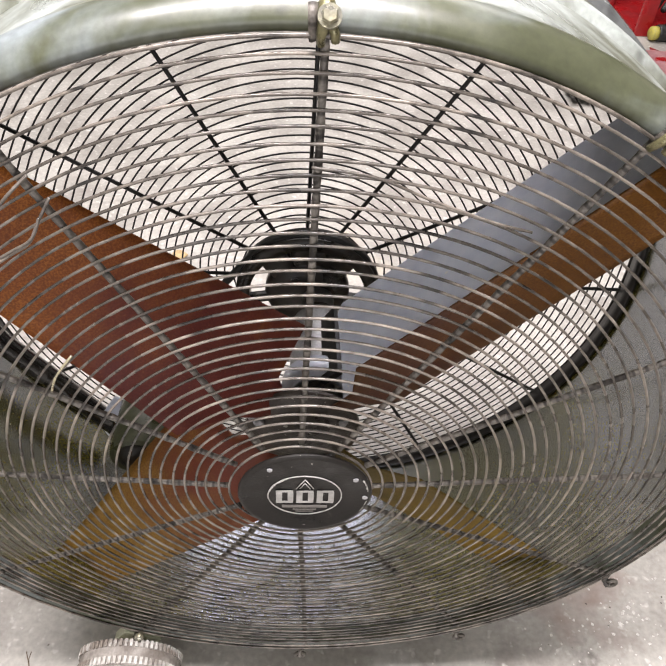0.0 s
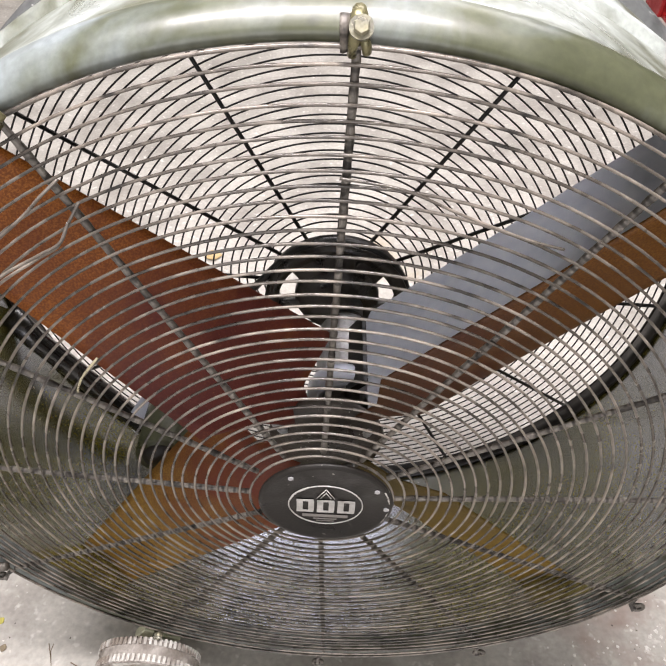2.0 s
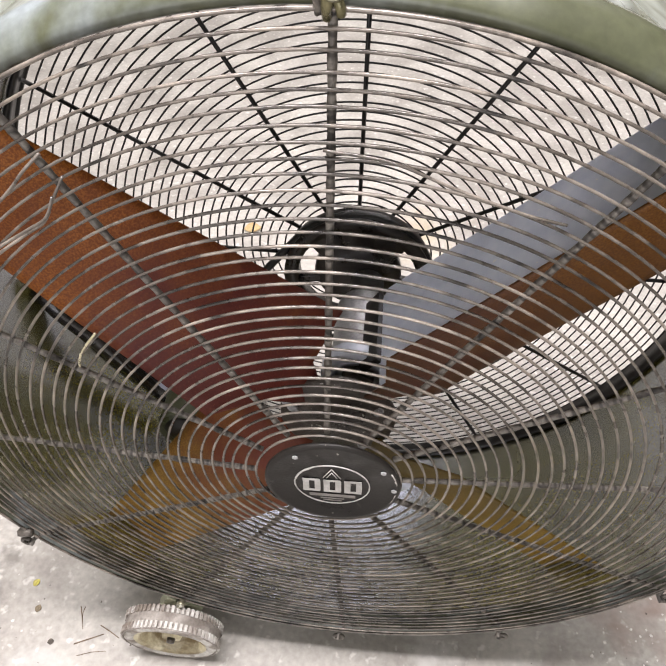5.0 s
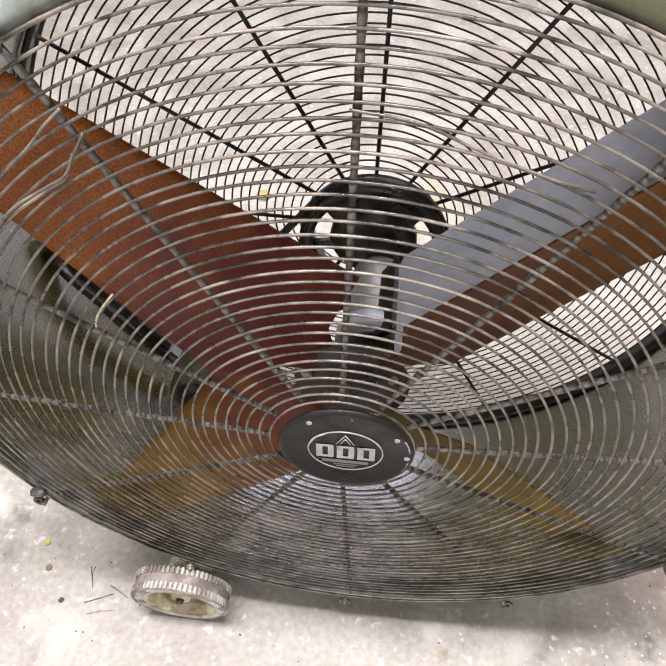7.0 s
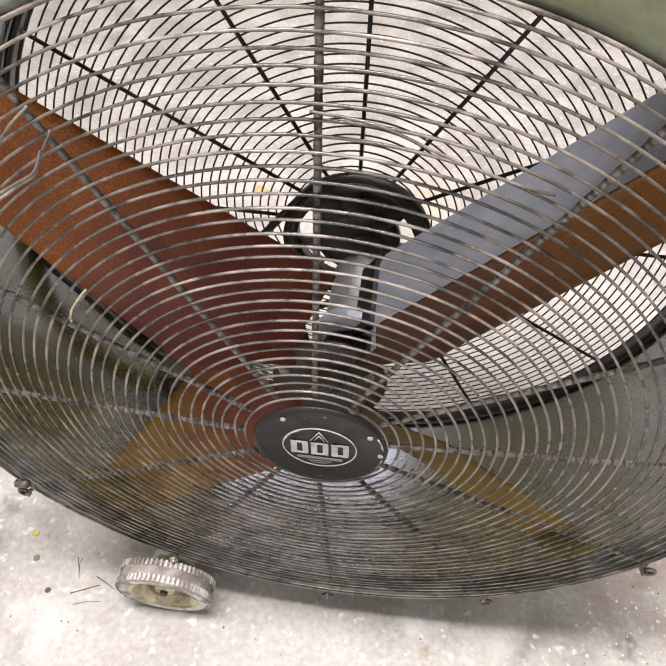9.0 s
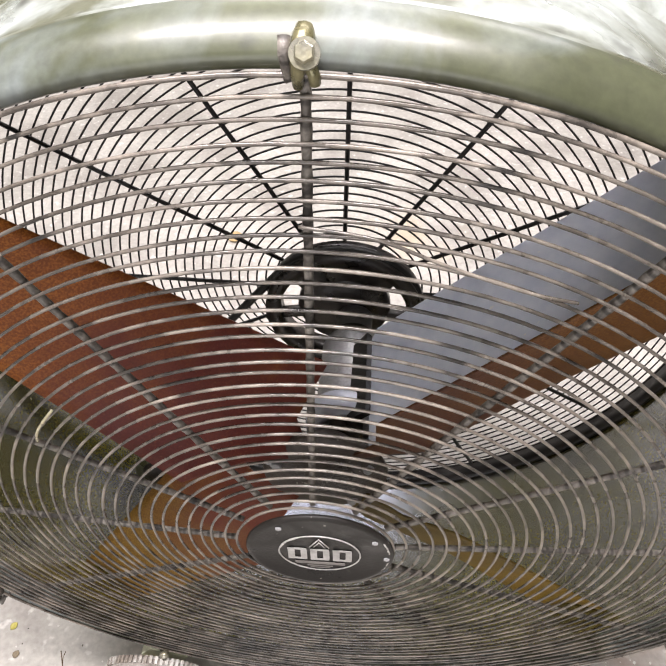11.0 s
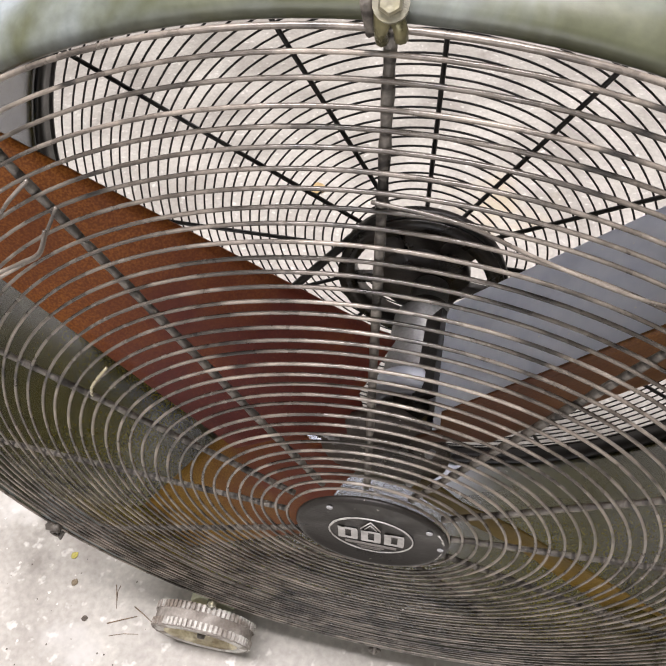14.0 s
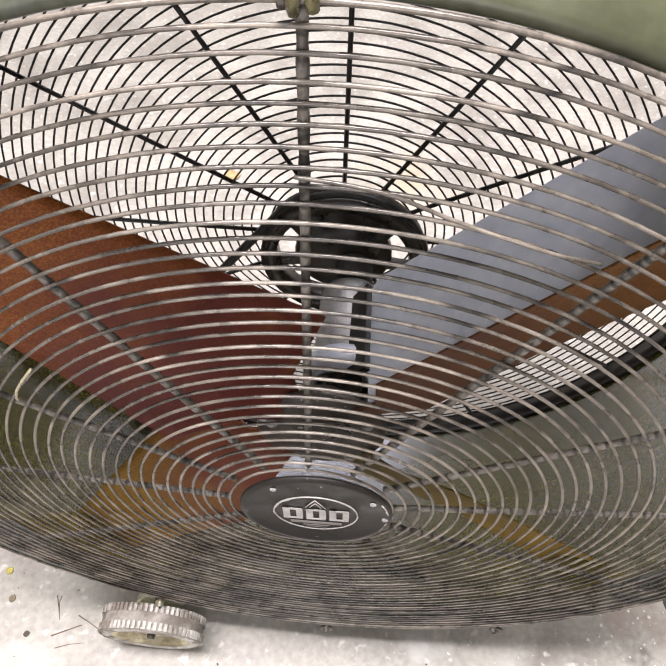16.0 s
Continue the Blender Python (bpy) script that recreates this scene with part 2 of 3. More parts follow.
weld_bands(M_RIB, RING0, STEP, (0.05, 0.044, 0.037))
M_IRON = material("dark_dirty_iron", (0.07, 0.062, 0.052), (0.16, 0.145, 0.125), 0.5, 0.4, 40, (0.4, 0.65), 500, 0.25)
M_HUB = material("greasy_brown_hub", (0.045, 0.037, 0.032), (0.085, 0.070, 0.056), 0.42, 0.2, 30, (0.35, 0.7), 300, 0.3,
                 specks=(0.40, 0.38, 0.34), speck_scale=130, speck_at=(0.68, 0.72))
M_GREY = material("grey_painted_plate", (0.54, 0.575, 0.68), (0.62, 0.655, 0.75), 0.38, 0.1, 6, (0.3, 0.7), 45, 0.004,
                  third=(0.42, 0.44, 0.50), third_scale=7, third_at=(0.58, 0.78), coat=0.2, specks=(0.7, 0.7, 0.7), speck_scale=110, speck_at=(0.73, 0.75))
M_STEEL = material("dull_dusty_steel", (0.36, 0.36, 0.37), (0.46, 0.46, 0.47), 0.5, 0.35, 25, (0.3, 0.7), 300, 0.12)
M_BOLT = material("zinc_bolt", (0.40, 0.39, 0.33), (0.28, 0.26, 0.17), 0.35, 0.8, 60, (0.4, 0.7), 400, 0.1)
M_CLAMP = material("olive_brass_clamp", (0.13, 0.12, 0.06), (0.24, 0.22, 0.12), 0.35, 0.5, 60, (0.4, 0.7), 400, 0.1)
M_BADGE = material("dark_badge_plastic", (0.007, 0.006, 0.005), (0.014, 0.012, 0.010), 0.42, 0, 25, (0.35, 0.7), 400, 0.08,
                   third=(0.045, 0.04, 0.035), third_scale=45, third_at=(0.64, 0.8), spec=0.25, specks=(0.4, 0.38, 0.34), speck_scale=150, speck_at=(0.72, 0.75))
M_SILVER = material("worn_silver_print", (0.48, 0.47, 0.45), (0.36, 0.35, 0.33), 0.45, 0.1, 60)
M_PRINT = material("faded_grey_print", (0.13, 0.12, 0.11), (0.20, 0.185, 0.17), 0.5, 0, 60)
M_CHIP_PALE = material("bare_scuffed_edge", (0.55, 0.53, 0.50), (0.40, 0.38, 0.35), 0.6, 0, 90)
M_EMBLEM = material("black_emblem_print", (0.014, 0.013, 0.013), (0.022, 0.02, 0.02), 0.35, 0, 40)
M_TYRE = material("worn_white_rubber", (0.56, 0.545, 0.505), (0.43, 0.41, 0.375), 0.8, 0, 45, (0.4, 0.62), 260, 0.4,
                  third=(0.20, 0.17, 0.14), third_scale=26, third_at=(0.45, 0.64))
M_TREAD = material("dark_worn_tread", (0.17, 0.148, 0.127), (0.36, 0.335, 0.30), 0.85, 0, 40, (0.4, 0.7), 260, 0.4)
M_RIM = material("cream_plastic_rim", (0.52, 0.46, 0.27), (0.62, 0.58, 0.44), 0.5, 0, 30, (0.35, 0.7), 300, 0.15,
                 third=(0.15, 0.105, 0.04), third_scale=20, third_at=(0.44, 0.62))
M_BRACKET = material("pale_green_bracket", (0.50, 0.52, 0.36), (0.58, 0.58, 0.44), 0.55, 0, 25)
M_CABLE = material("black_rubber_cable", (0.013, 0.013, 0.012), (0.022, 0.022, 0.02), 0.5, 0, 30)
M_RED = material("red_plastic", (0.30, 0.009, 0.011), (0.22, 0.008, 0.010), 0.4, 0, 12)
M_PINK = material("faded_pink_cloth", (0.50, 0.24, 0.25), (0.58, 0.34, 0.34), 0.9, 0, 14)
M_LEAF = material("yellow_dry_leaf", (0.44, 0.39, 0.07), (0.34, 0.31, 0.09), 0.6, 0, 120)
M_OCHRE = material("ochre_dry_leaf", (0.46, 0.34, 0.17), (0.38, 0.27, 0.13), 0.7, 0, 60)
M_DRYLEAF = material("brown_dry_leaf", (0.20, 0.16, 0.10), (0.13, 0.10, 0.06), 0.7, 0, 120)
M_TWIG = material("grey_brown_twig", (0.20, 0.14, 0.085), (0.12, 0.085, 0.05), 0.8, 0, 120)
M_SPECK = material("dark_grit", (0.06, 0.05, 0.04), (0.12, 0.10, 0.08), 0.9, 0, 200)
M_CHIP = material("pale_chips", (0.68, 0.66, 0.62), (0.55, 0.53, 0.49), 0.8, 0, 200)
M_RAG = material("dark_greasy_cloth", (0.03, 0.027, 0.024), (0.10, 0.09, 0.08), 0.9, 0, 30)
M_HOSE = material("faded_yellow_hose", (0.42, 0.37, 0.12), (0.36, 0.33, 0.16), 0.5, 0, 20)

# ---- mesh helpers ----


def mesh_of(bm, name, mat, smooth=True):
    me = bpy.data.meshes.new(name)
    bmesh.ops.recalc_face_normals(bm, faces=bm.faces)
    bm.to_mesh(me)
    bm.free()
    for mm in (mat if isinstance(mat, (list, tuple)) else [mat]):
        me.materials.append(mm)
    for p in me.polygons:
        p.use_smooth = smooth
    return me


def part(name, bm, mat, parent, label="", smooth=True):
    ob = new(name, mesh_of(bm, name, mat, smooth) if isinstance(bm, bmesh.types.BMesh) else bm)
    ob.parent = parent
    if label:
        tagged(ob, label)
    return ob


def polar(r, deg, y):
    a = radians(deg)
    return Vector((r * math.sin(a), y, r * math.cos(a)))


def tube(bm, pts, rad, sides=6, closed=False):
    """A round rod along the points; rad is a number or a list."""
    n = len(pts)
    rings = []
    up = None
    for i, p in enumerate(pts):
        a = pts[(i - 1) % n] if closed or i > 0 else p
        c = pts[(i + 1) % n] if closed or i < n - 1 else p
        d = (Vector(c) - Vector(a)).normalized()
        if up is None:
            up = d.orthogonal().normalized()
        up = (up - d * up.dot(d)).normalized()
        side = d.cross(up)
        rr = rad[i] if isinstance(rad, (list, tuple)) else rad
        rings.append([bm.verts.new(Vector(p) + (up * math.cos(k * math.tau / sides) + side * math.sin(k * math.tau / sides)) * rr) for k in range(sides)])
    for i in range(n if closed else n - 1):
        a, c = rings[i], rings[(i + 1) % n]
        off = 0
        if closed and i == n - 1:
            off = min(range(sides), key=lambda o: (a[0].co - c[o].co).length)
        for k in range(sides):
            bm.faces.new((a[k], a[(k + 1) % sides], c[(k + 1 + off) % sides], c[(k + off) % sides]))
    if not closed:
        bm.faces.new(rings[0][::-1])
        bm.faces.new(rings[-1])


def lathe(bm, profile, center=(0, 0), n=96, closed=True, mat=0):
    """Turns (radius, y) points round the y axis through center (x, z)."""
    rows = []
    for k in range(n):
        a = k * math.tau / n
        rows.append([bm.verts.new((center[0] + r * math.sin(a), y, center[1] + r * math.cos(a))) for r, y in profile])
    m = len(profile)
    for k in range(n):
        a, c = rows[k], rows[(k + 1) % n]
        for i in range(m if closed else m - 1):
            f = bm.faces.new((a[i], a[(i + 1) % m], c[(i + 1) % m], c[i]))
            f.material_index = mat
    if not closed:
        for i, flip in ((0, True), (m - 1, False)):
            if profile[i][0] > 1e-5:
                vs = [row[i] for row in rows]
                bm.faces.new(vs[::-1] if flip else vs).material_index = mat
    return rows


def box(bm, m, sx, sy, sz, bevel=0.0):
    res = bmesh.ops.create_cube(bm, size=1, matrix=m @ Matrix.Diagonal((sx, sy, sz, 1)))
    if bevel:
        edges = list({e for v in res["verts"] for e in v.link_edges})
        bmesh.ops.bevel(bm, geom=edges, offset=bevel, segments=2, affect="EDGES", profile=0.5)


def plate(bm, pts, thick):
    """A flat plate with that outline, thickened along its normal."""
    vs = [bm.verts.new(p) for p in pts]
    f = bm.faces.new(vs)
    f.normal_update()
    nrm = f.normal.copy()
    res = bmesh.ops.extrude_face_region(bm, geom=[f])
    for v in res["geom"]:
        if isinstance(v, bmesh.types.BMVert):
            v.co -= nrm * thick


rng = random.Random(7)

# ---- the workshop ----


def slab(name, x0, x1, y0, y1, z0, z1, mat, label, category):
    bm = bmesh.new()
    box(bm, Matrix.Translation(((x0 + x1) / 2, (y0 + y1) / 2, (z0 + z1) / 2)), x1 - x0, y1 - y0, z1 - z0)
    ob = new(name, mesh_of(bm, name, mat, False))
    return tagged(ob, label, category, kind="structure")


slab("floor", -4, 4, -4.5, 4.0, -0.1, 0, M_FLOOR, "worn grey concrete floor with stains and grit", "floor")
slab("ceiling", -4, 4, -4, 4.0, 2.9, 3.0, M_CEIL, "plain white painted workshop ceiling", "ceiling")
slab("wall_west", -4.15, -4, -4, 4.0, 0, 3.0, M_WALL, "plain pale painted workshop wall", "wall")
slab("wall_east", 4, 4.15, -4, 4.0, 0, 3.0, M_WALL, "plain pale painted workshop wall", "wall")
slab("wall_north", -4, 4, 4.0, 4.15, 0, 3.0, M_WALL_UNLIT, "unseen back wall, darkened to dim the drum's reflections", "wall")
# unseen south wall, its opening is added to let the fill light in
bm = bmesh.new()
for x0, x1, z0, z1 in ((-4, -2.45, 0, 3.0), (1.25, 4, 0, 3.0), (-2.45, 1.25, 2.65, 3.0)):
    box(bm, Matrix.Translation(((x0 + x1) / 2, -4.075, (z0 + z1) / 2)), x1 - x0, 0.15, z1 - z0)
tagged(new("wall_south", mesh_of(bm, "wall_south", M_WALL, False)), "unseen pale workshop wall with an opening for the fill light", "wall", kind="structure")

# ---- the fan ----
fan = new("drum_fan")
fan.empty_display_size = 0.1
tagged(fan, "large belt-driven drum fan with olive-grey shell standing on small wheels", "fan")
H = FLOOR


def up(ob):
    """Lifts a part built round the axle to the axle's height."""
    ob.data.transform(Matrix.Translation((0, 0, H)))
    return ob


DC, DR, DEPTH = 0.014, 0.4815, 0.338   # the drum's centre over the axle, radius, depth

# shell with a rolled front lip
outer = [(0.4785, 0.010), (0.4788, 0.0030), (0.4815, -0.0012), (0.4872, -0.0012), (0.4900, 0.0008), (0.4940, 0.0045), (0.4980, 0.0095), (0.5012, 0.0155), (0.5033, 0.022),
         (0.5040, 0.029), (0.5030, 0.036), (0.5012, 0.0405), (0.4970, 0.043), (0.4968, 0.060), (0.4968, 0.142), (0.4935, 0.147), (0.4940, 0.151), (0.5020, 0.155), (0.5048, 0.162),
         (0.5030, 0.170), (0.4970, 0.176), (0.4968, 0.25), (0.4945, 0.254), (0.4945, 0.258), (0.5025, 0.264), (0.5060, 0.275), (0.5060, 0.316), (0.4975, 0.331), (0.4930, DEPTH), (DR, DEPTH + 0.002)]
inner = [(DR, DEPTH - 0.03), (DR, 0.20), (DR, 0.10), (DR, 0.03)]
bm = bmesh.new()
lathe(bm, outer + inner, (0, DC), 160)
n_out, n_all = len(outer), len(outer + inner)
bm.faces.ensure_lookup_table()
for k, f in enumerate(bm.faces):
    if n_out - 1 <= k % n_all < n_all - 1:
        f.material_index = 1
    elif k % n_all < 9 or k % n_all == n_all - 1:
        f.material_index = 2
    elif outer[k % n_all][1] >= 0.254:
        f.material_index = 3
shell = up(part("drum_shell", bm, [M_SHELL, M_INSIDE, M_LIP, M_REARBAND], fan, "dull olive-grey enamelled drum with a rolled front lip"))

# black inner band at the back, stands for the rear lip in shadow
bm = bmesh.new()
lathe(bm, [(DR - 0.001, DEPTH - 0.022), (DR - 0.007, DEPTH - 0.022), (DR - 0.007, DEPTH + 0.003), (DR - 0.001, DEPTH + 0.003)], (0, DC), 128)
up(part("rear_flange", bm, M_BLACK, fan, "black band round the drum's back opening"))


def front_y(r):
    return -0.0223 + 0.0469 * (r - 0.08)


def ring_mesh(name, r, y, wire, mat, wob, seed, center=(0, 0), n=120, sides=6):
    q = random.Random(seed)
    ph = [(q.uniform(0, 6.28), q.uniform(0, 6.28), q.uniform(0.3, 1) * wob) for _ in range(3)]
    pts = []
    for k in range(n):
        a = k * 360 / n
        dr = sum(w * math.sin((i + 2) * radians(a) + p) for i, (p, _, w) in enumerate(ph))
        dy = sum(w * 0.7 * math.sin((i + 2) * radians(a) + p) for i, (_, p, w) in enumerate(ph))
        v = polar(r + dr, a, y + dy)
        pts.append((v.x + center[0], v.y, v.z + center[1]))
    bm = bmesh.new()
    tube(bm, pts, wire, sides, True)
    return bm


# front grille
NR = 32
GUARD_Z = 0.0099


def guard_centre(r):
    """The bent guard's wires sit a little further to one side the wider they are."""
    return (-0.0004 + 0.0255 * (r - 0.13), GUARD_Z)


WIRE = 0.00138
bm = ring_mesh("front_grille", 0.4830, -0.0030, 0.0017, M_WIRE, 0.0005, 1, (0.002, GUARD_Z), 160)
front = up(part("front_grille", bm, M_WIRE, fan, "dusty bent wire guard over the drum's mouth"))
for i in range(-1, NR):
    r = RING0 + i * STEP
    up(part("wire_ring", ring_mesh("wire_ring", r, front_y(r), WIRE, M_WIRE, 0.0007, 100 + i, guard_centre(r), 140), M_WIRE, front))


def loose_wire(pts, rad=WIRE, mat=M_WIRE):
    bm = bmesh.new()
    fine = []
    for k in range(len(pts) - 1):
        p = [Vector(pts[max(k - 1, 0)]), Vector(pts[k]), Vector(pts[k + 1]), Vector(pts[min(k + 2, len(pts) - 1)])]
        for q in range(8):
            t = q / 8
            fine.append(0.5 * (2 * p[1] + (p[2] - p[0]) * t + (2 * p[0] - 5 * p[1] + 4 * p[2] - p[3]) * t * t + (3 * p[1] - p[0] - 3 * p[2] + p[3]) * t ** 3))
    fine.append(Vector(pts[-1]))
    tube(bm, fine, rad, 6)
    return up(part("bent_wire", bm, mat, front))


# broken and bent wires
loose_wire([(-0.325, -0.008, 0.270), (-0.277, -0.010, 0.318), (-0.236, -0.013, 0.356), (-0.217, -0.014, 0.376), (-0.203, -0.008, 0.388)])
loose_wire([(-0.350, -0.009, 0.200), (-0.309, -0.012, 0.247), (-0.273, -0.014, 0.288), (-0.233, -0.016, 0.319), (-0.212, -0.018, 0.335), (-0.202, -0.015, 0.352), (-0.191, -0.009, 0.370)])
loose_wire([(-0.345, -0.009, 0.214), (-0.303, -0.012, 0.259), (-0.268, -0.016, 0.298), (-0.228, -0.021, 0.327), (-0.208, -0.022, 0.341), (-0.199, -0.018, 0.358)])
loose_wire([(-0.236, -0.014, 0.158), (-0.231, -0.018, 0.172), (-0.222, -0.020, 0.190), (-0.208, -0.014, 0.207)], 0.0012, M_BRASS)
loose_wire([(0.000, -0.009, 0.402), (0.046, -0.012, 0.397), (0.090, -0.014, 0.380), (0.139, -0.014, 0.362), (0.172, -0.010, 0.351)], 0.0012)
for k in range(12):
    a = 30 * k + rng.uniform(-0.6, 0.6)
    pts = []
    for j in range(0, 41):
        r = 0.078 + j * 0.405 / 40
        p = polar(r, a, front_y(r) + 0.0046)
        c = guard_centre(r)
        pts.append((p.x + c[0], p.y, p.z + c[1]))
    end = 0.497 if 2 < k < 10 else 0.513
    pts += [polar(0.490, a, -0.001), polar(end - 0.006, a, -0.009), polar(end, a, -0.004)]
    bm = bmesh.new()
    tube(bm, pts, [0.0031 + 0.0004 * math.sin(2.1 * q + k) for q in range(len(pts))], 8)
    rib = up(part("guard_rib", bm, M_RIB, front))
    if k in (4, 5, 6, 8):
        bm = bmesh.new()
        c = polar(0.503, a, -0.002)
        e_r, e_t = polar(1, a, 0), polar(1, a + 90, 0)
        tube(bm, [c + e_r * 0.0075 * math.cos(q * math.tau / 14) + e_t * 0.0075 * math.sin(q * math.tau / 14) for q in range(14)], 0.0028, 6, True)
        up(part("eyelet", bm, M_IRON, rib))


def hex_bolt(name, place, axis, r, h, parent, mat=M_BOLT, washer=0.0):
    bm = bmesh.new()
    lathe(bm, [(0.0, -h), (r * 0.82, -h), (r, -h * 0.75), (r, 0.0)], n=6, closed=False)
    if washer:
        lathe(bm, [(0.0, -h * 0.25), (washer, -h * 0.25), (washer, 0.002), (0.0, 0.002)], n=20, closed=False)
    ob = part(name, bm, mat, None, smooth=False)
    ob.matrix_world = Matrix.Translation(place) @ Vector((0, -1, 0)).rotation_difference(Vector(axis)).to_matrix().to_4x4()
    ob.parent = parent
    return ob


# clamps over the lip
for a in (0, -30, 30):
    m = Matrix.Translation((0, 0, H + DC)) @ Matrix.Rotation(radians(a + 0.8), 4, "Y")
    bm = bmesh.new()
    hook = [(-0.003, -0.004, 0.474), (-0.003, -0.008, 0.481), (-0.002, -0.009, 0.487), (0, -0.0065, 0.493), (0, -0.001, 0.4975), (0, 0.004, 0.500)]
    tube(bm, hook, [0.0030, 0.0032, 0.0042, 0.0058, 0.0058, 0.0045], 8)
    tube(bm, [(0.006, -0.009, 0.478), (0.0055, -0.010, 0.483), (0.003, -0.009, 0.489)], [0.0030, 0.0032, 0.0036], 8)
    bmesh.ops.transform(bm, matrix=m, verts=bm.verts)
    clamp = part("lip_clamp", bm, M_CLAMP, fan, "olive brass clamp holding the guard to the lip")
    hex_bolt("bolt", m @ Vector((0.0015, -0.0115, 0.4945)), m.to_3x3() @ Vector((0, -0.80, 0.60)), 0.0054, 0.0045, clamp, M_BOLT, 0.0076)
bm = bmesh.new()
tube(bm, [polar(0.470, 210, -0.010), polar(0.482, 210, -0.010), polar(0.489, 210, 0.0)], [0.006, 0.0065, 0.005], 6)
up(part("guard_clip", bm, M_BOLT, fan))
bm = bmesh.new()
tube(bm, [polar(0.470, 242, -0.006), polar(0.492, 242, -0.002)], [0.006, 0.007], 6)
up(part("guard_clip", bm, M_IRON, fan))

# badge at the guard's centre
BC = (0.003, 0.004)
bm = bmesh.new()
lathe(bm, [(0.0, -0.0262), (0.0655, -0.0262), (0.0668, -0.0272), (0.0712, -0.0270), (0.0730, -0.0252), (0.0730, -0.0225), (0.0, -0.0225)], BC, 72, False)
badge = up(part("hub_badge", bm, M_BADGE, front, "black round badge plate with worn silver oval emblem"))
bm = bmesh.new()
ring = [(BC[0] + 0.0400 * math.cos(q * math.tau / 72), -0.0268, BC[1] + 0.0370 * math.sin(q * math.tau / 72)) for q in range(72)]
tube(bm, ring, 0.00075, 6, True)
up(part("oval_border", bm, M_SILVER, badge))


def bar(bm, cx, cz, w, h, y=-0.0272, d=0.0006):
    box(bm, Matrix.Translation((BC[0] + cx, y, BC[1] + cz)), w, d, h)


for cx in (-0.0222, 0.0, 0.0222):
    bm = bmesh.new()
    for dx, w, h in ((-0.0058, 0.0066, 0.024), (0.0066, 0.0062, 0.018)):
        bar(bm, cx + dx, -0.0015, w, h)
    for dz in (0.0088, -0.0118):
        bar(bm, cx, dz, 0.0185, 0.0034, d=0.0005)
    up(part("emblem_block", bm, M_SILVER, badge, smooth=False))
for cx, cz, w, h in ((0, -0.0205, 0.050, 0.0050), (0, -0.0265, 0.026, 0.0022), (0, -0.0305, 0.020, 0.0016)):
    bm = bmesh.new()
    bar(bm, cx, cz, w, h)
    up(part("print_line", bm, M_PRINT, badge, smooth=False))
bm = bmesh.new()
for s, hh in ((1, 0.0), (0.6, 0.0)):
    for sgn in (-1, 1):
        p, q = Vector((BC[0], -0.0272, BC[1] + 0.0145 + 0.0165 * s)), Vector((BC[0] + sgn * 0.0095 * s, -0.0272, BC[1] + 0.0140))
        tube(bm, [p, q], 0.0006, 5)
up(part("chevron_mark", bm, M_SILVER, badge))
for r0, a0, a1, w in ((0.0392, 118, 168, 0.0011), (0.0400, 172, 196, 0.0008), (0.0690, 8, 26, 0.0012), (0.0685, 335, 352, 0.0008)):
    bm = bmesh.new()
    q = random.Random(int(a0))
    pts = []
    for j in range(15):
        a = radians(a0 + (a1 - a0) * j / 14)
        rr = r0 + q.uniform(-0.0006, 0.0006)
        pts.append((BC[0] + rr * math.cos(a), -0.0269, BC[1] + rr * (0.93 if r0 < 0.05 else 1.0) * math.sin(a)))
    tube(bm, pts, [w * q.uniform(0.3, 1.1) for _ in pts], 5)
    up(part("scuff", bm, M_CHIP_PALE, badge))
for a, r in ((-38, 0.061), (60, 0.062), (92, 0.066)):
    c = polar(r, a, -0.0265)
    hex_bolt("screw", (c.x + BC[0], c.y, c.z + BC[1] + H), (0, -1, 0), 0.0032, 0.0016, badge, M_STEEL)

# rear grille
RA = 1.5
bm = ring_mesh("rear_grille", 0.480, 0.351, 0.003, M_REARWIRE, 0.0003, 2, (0, 0.004))
rear = up(part("rear_grille", bm, M_REARWIRE, fan, "black wire guard over the drum's back"))
for i in range(32):
    r = 0.0925 + i * 0.0121
    up(part("wire_ring", ring_mesh("wire_ring", r, 0.351, 0.00125, M_REARWIRE, 0.0005, 300 + i, (0, 0.002)), M_REARWIRE, rear))
for k in range(12):
    a = 30 * k + RA
    bm = bmesh.new()
    tube(bm, [polar(0.085, a, 0.348), polar(0.30, a, 0.3475), polar(0.484, a, 0.348)], 0.0028, 7)
    up(part("guard_rib", bm, M_REARWIRE, rear))

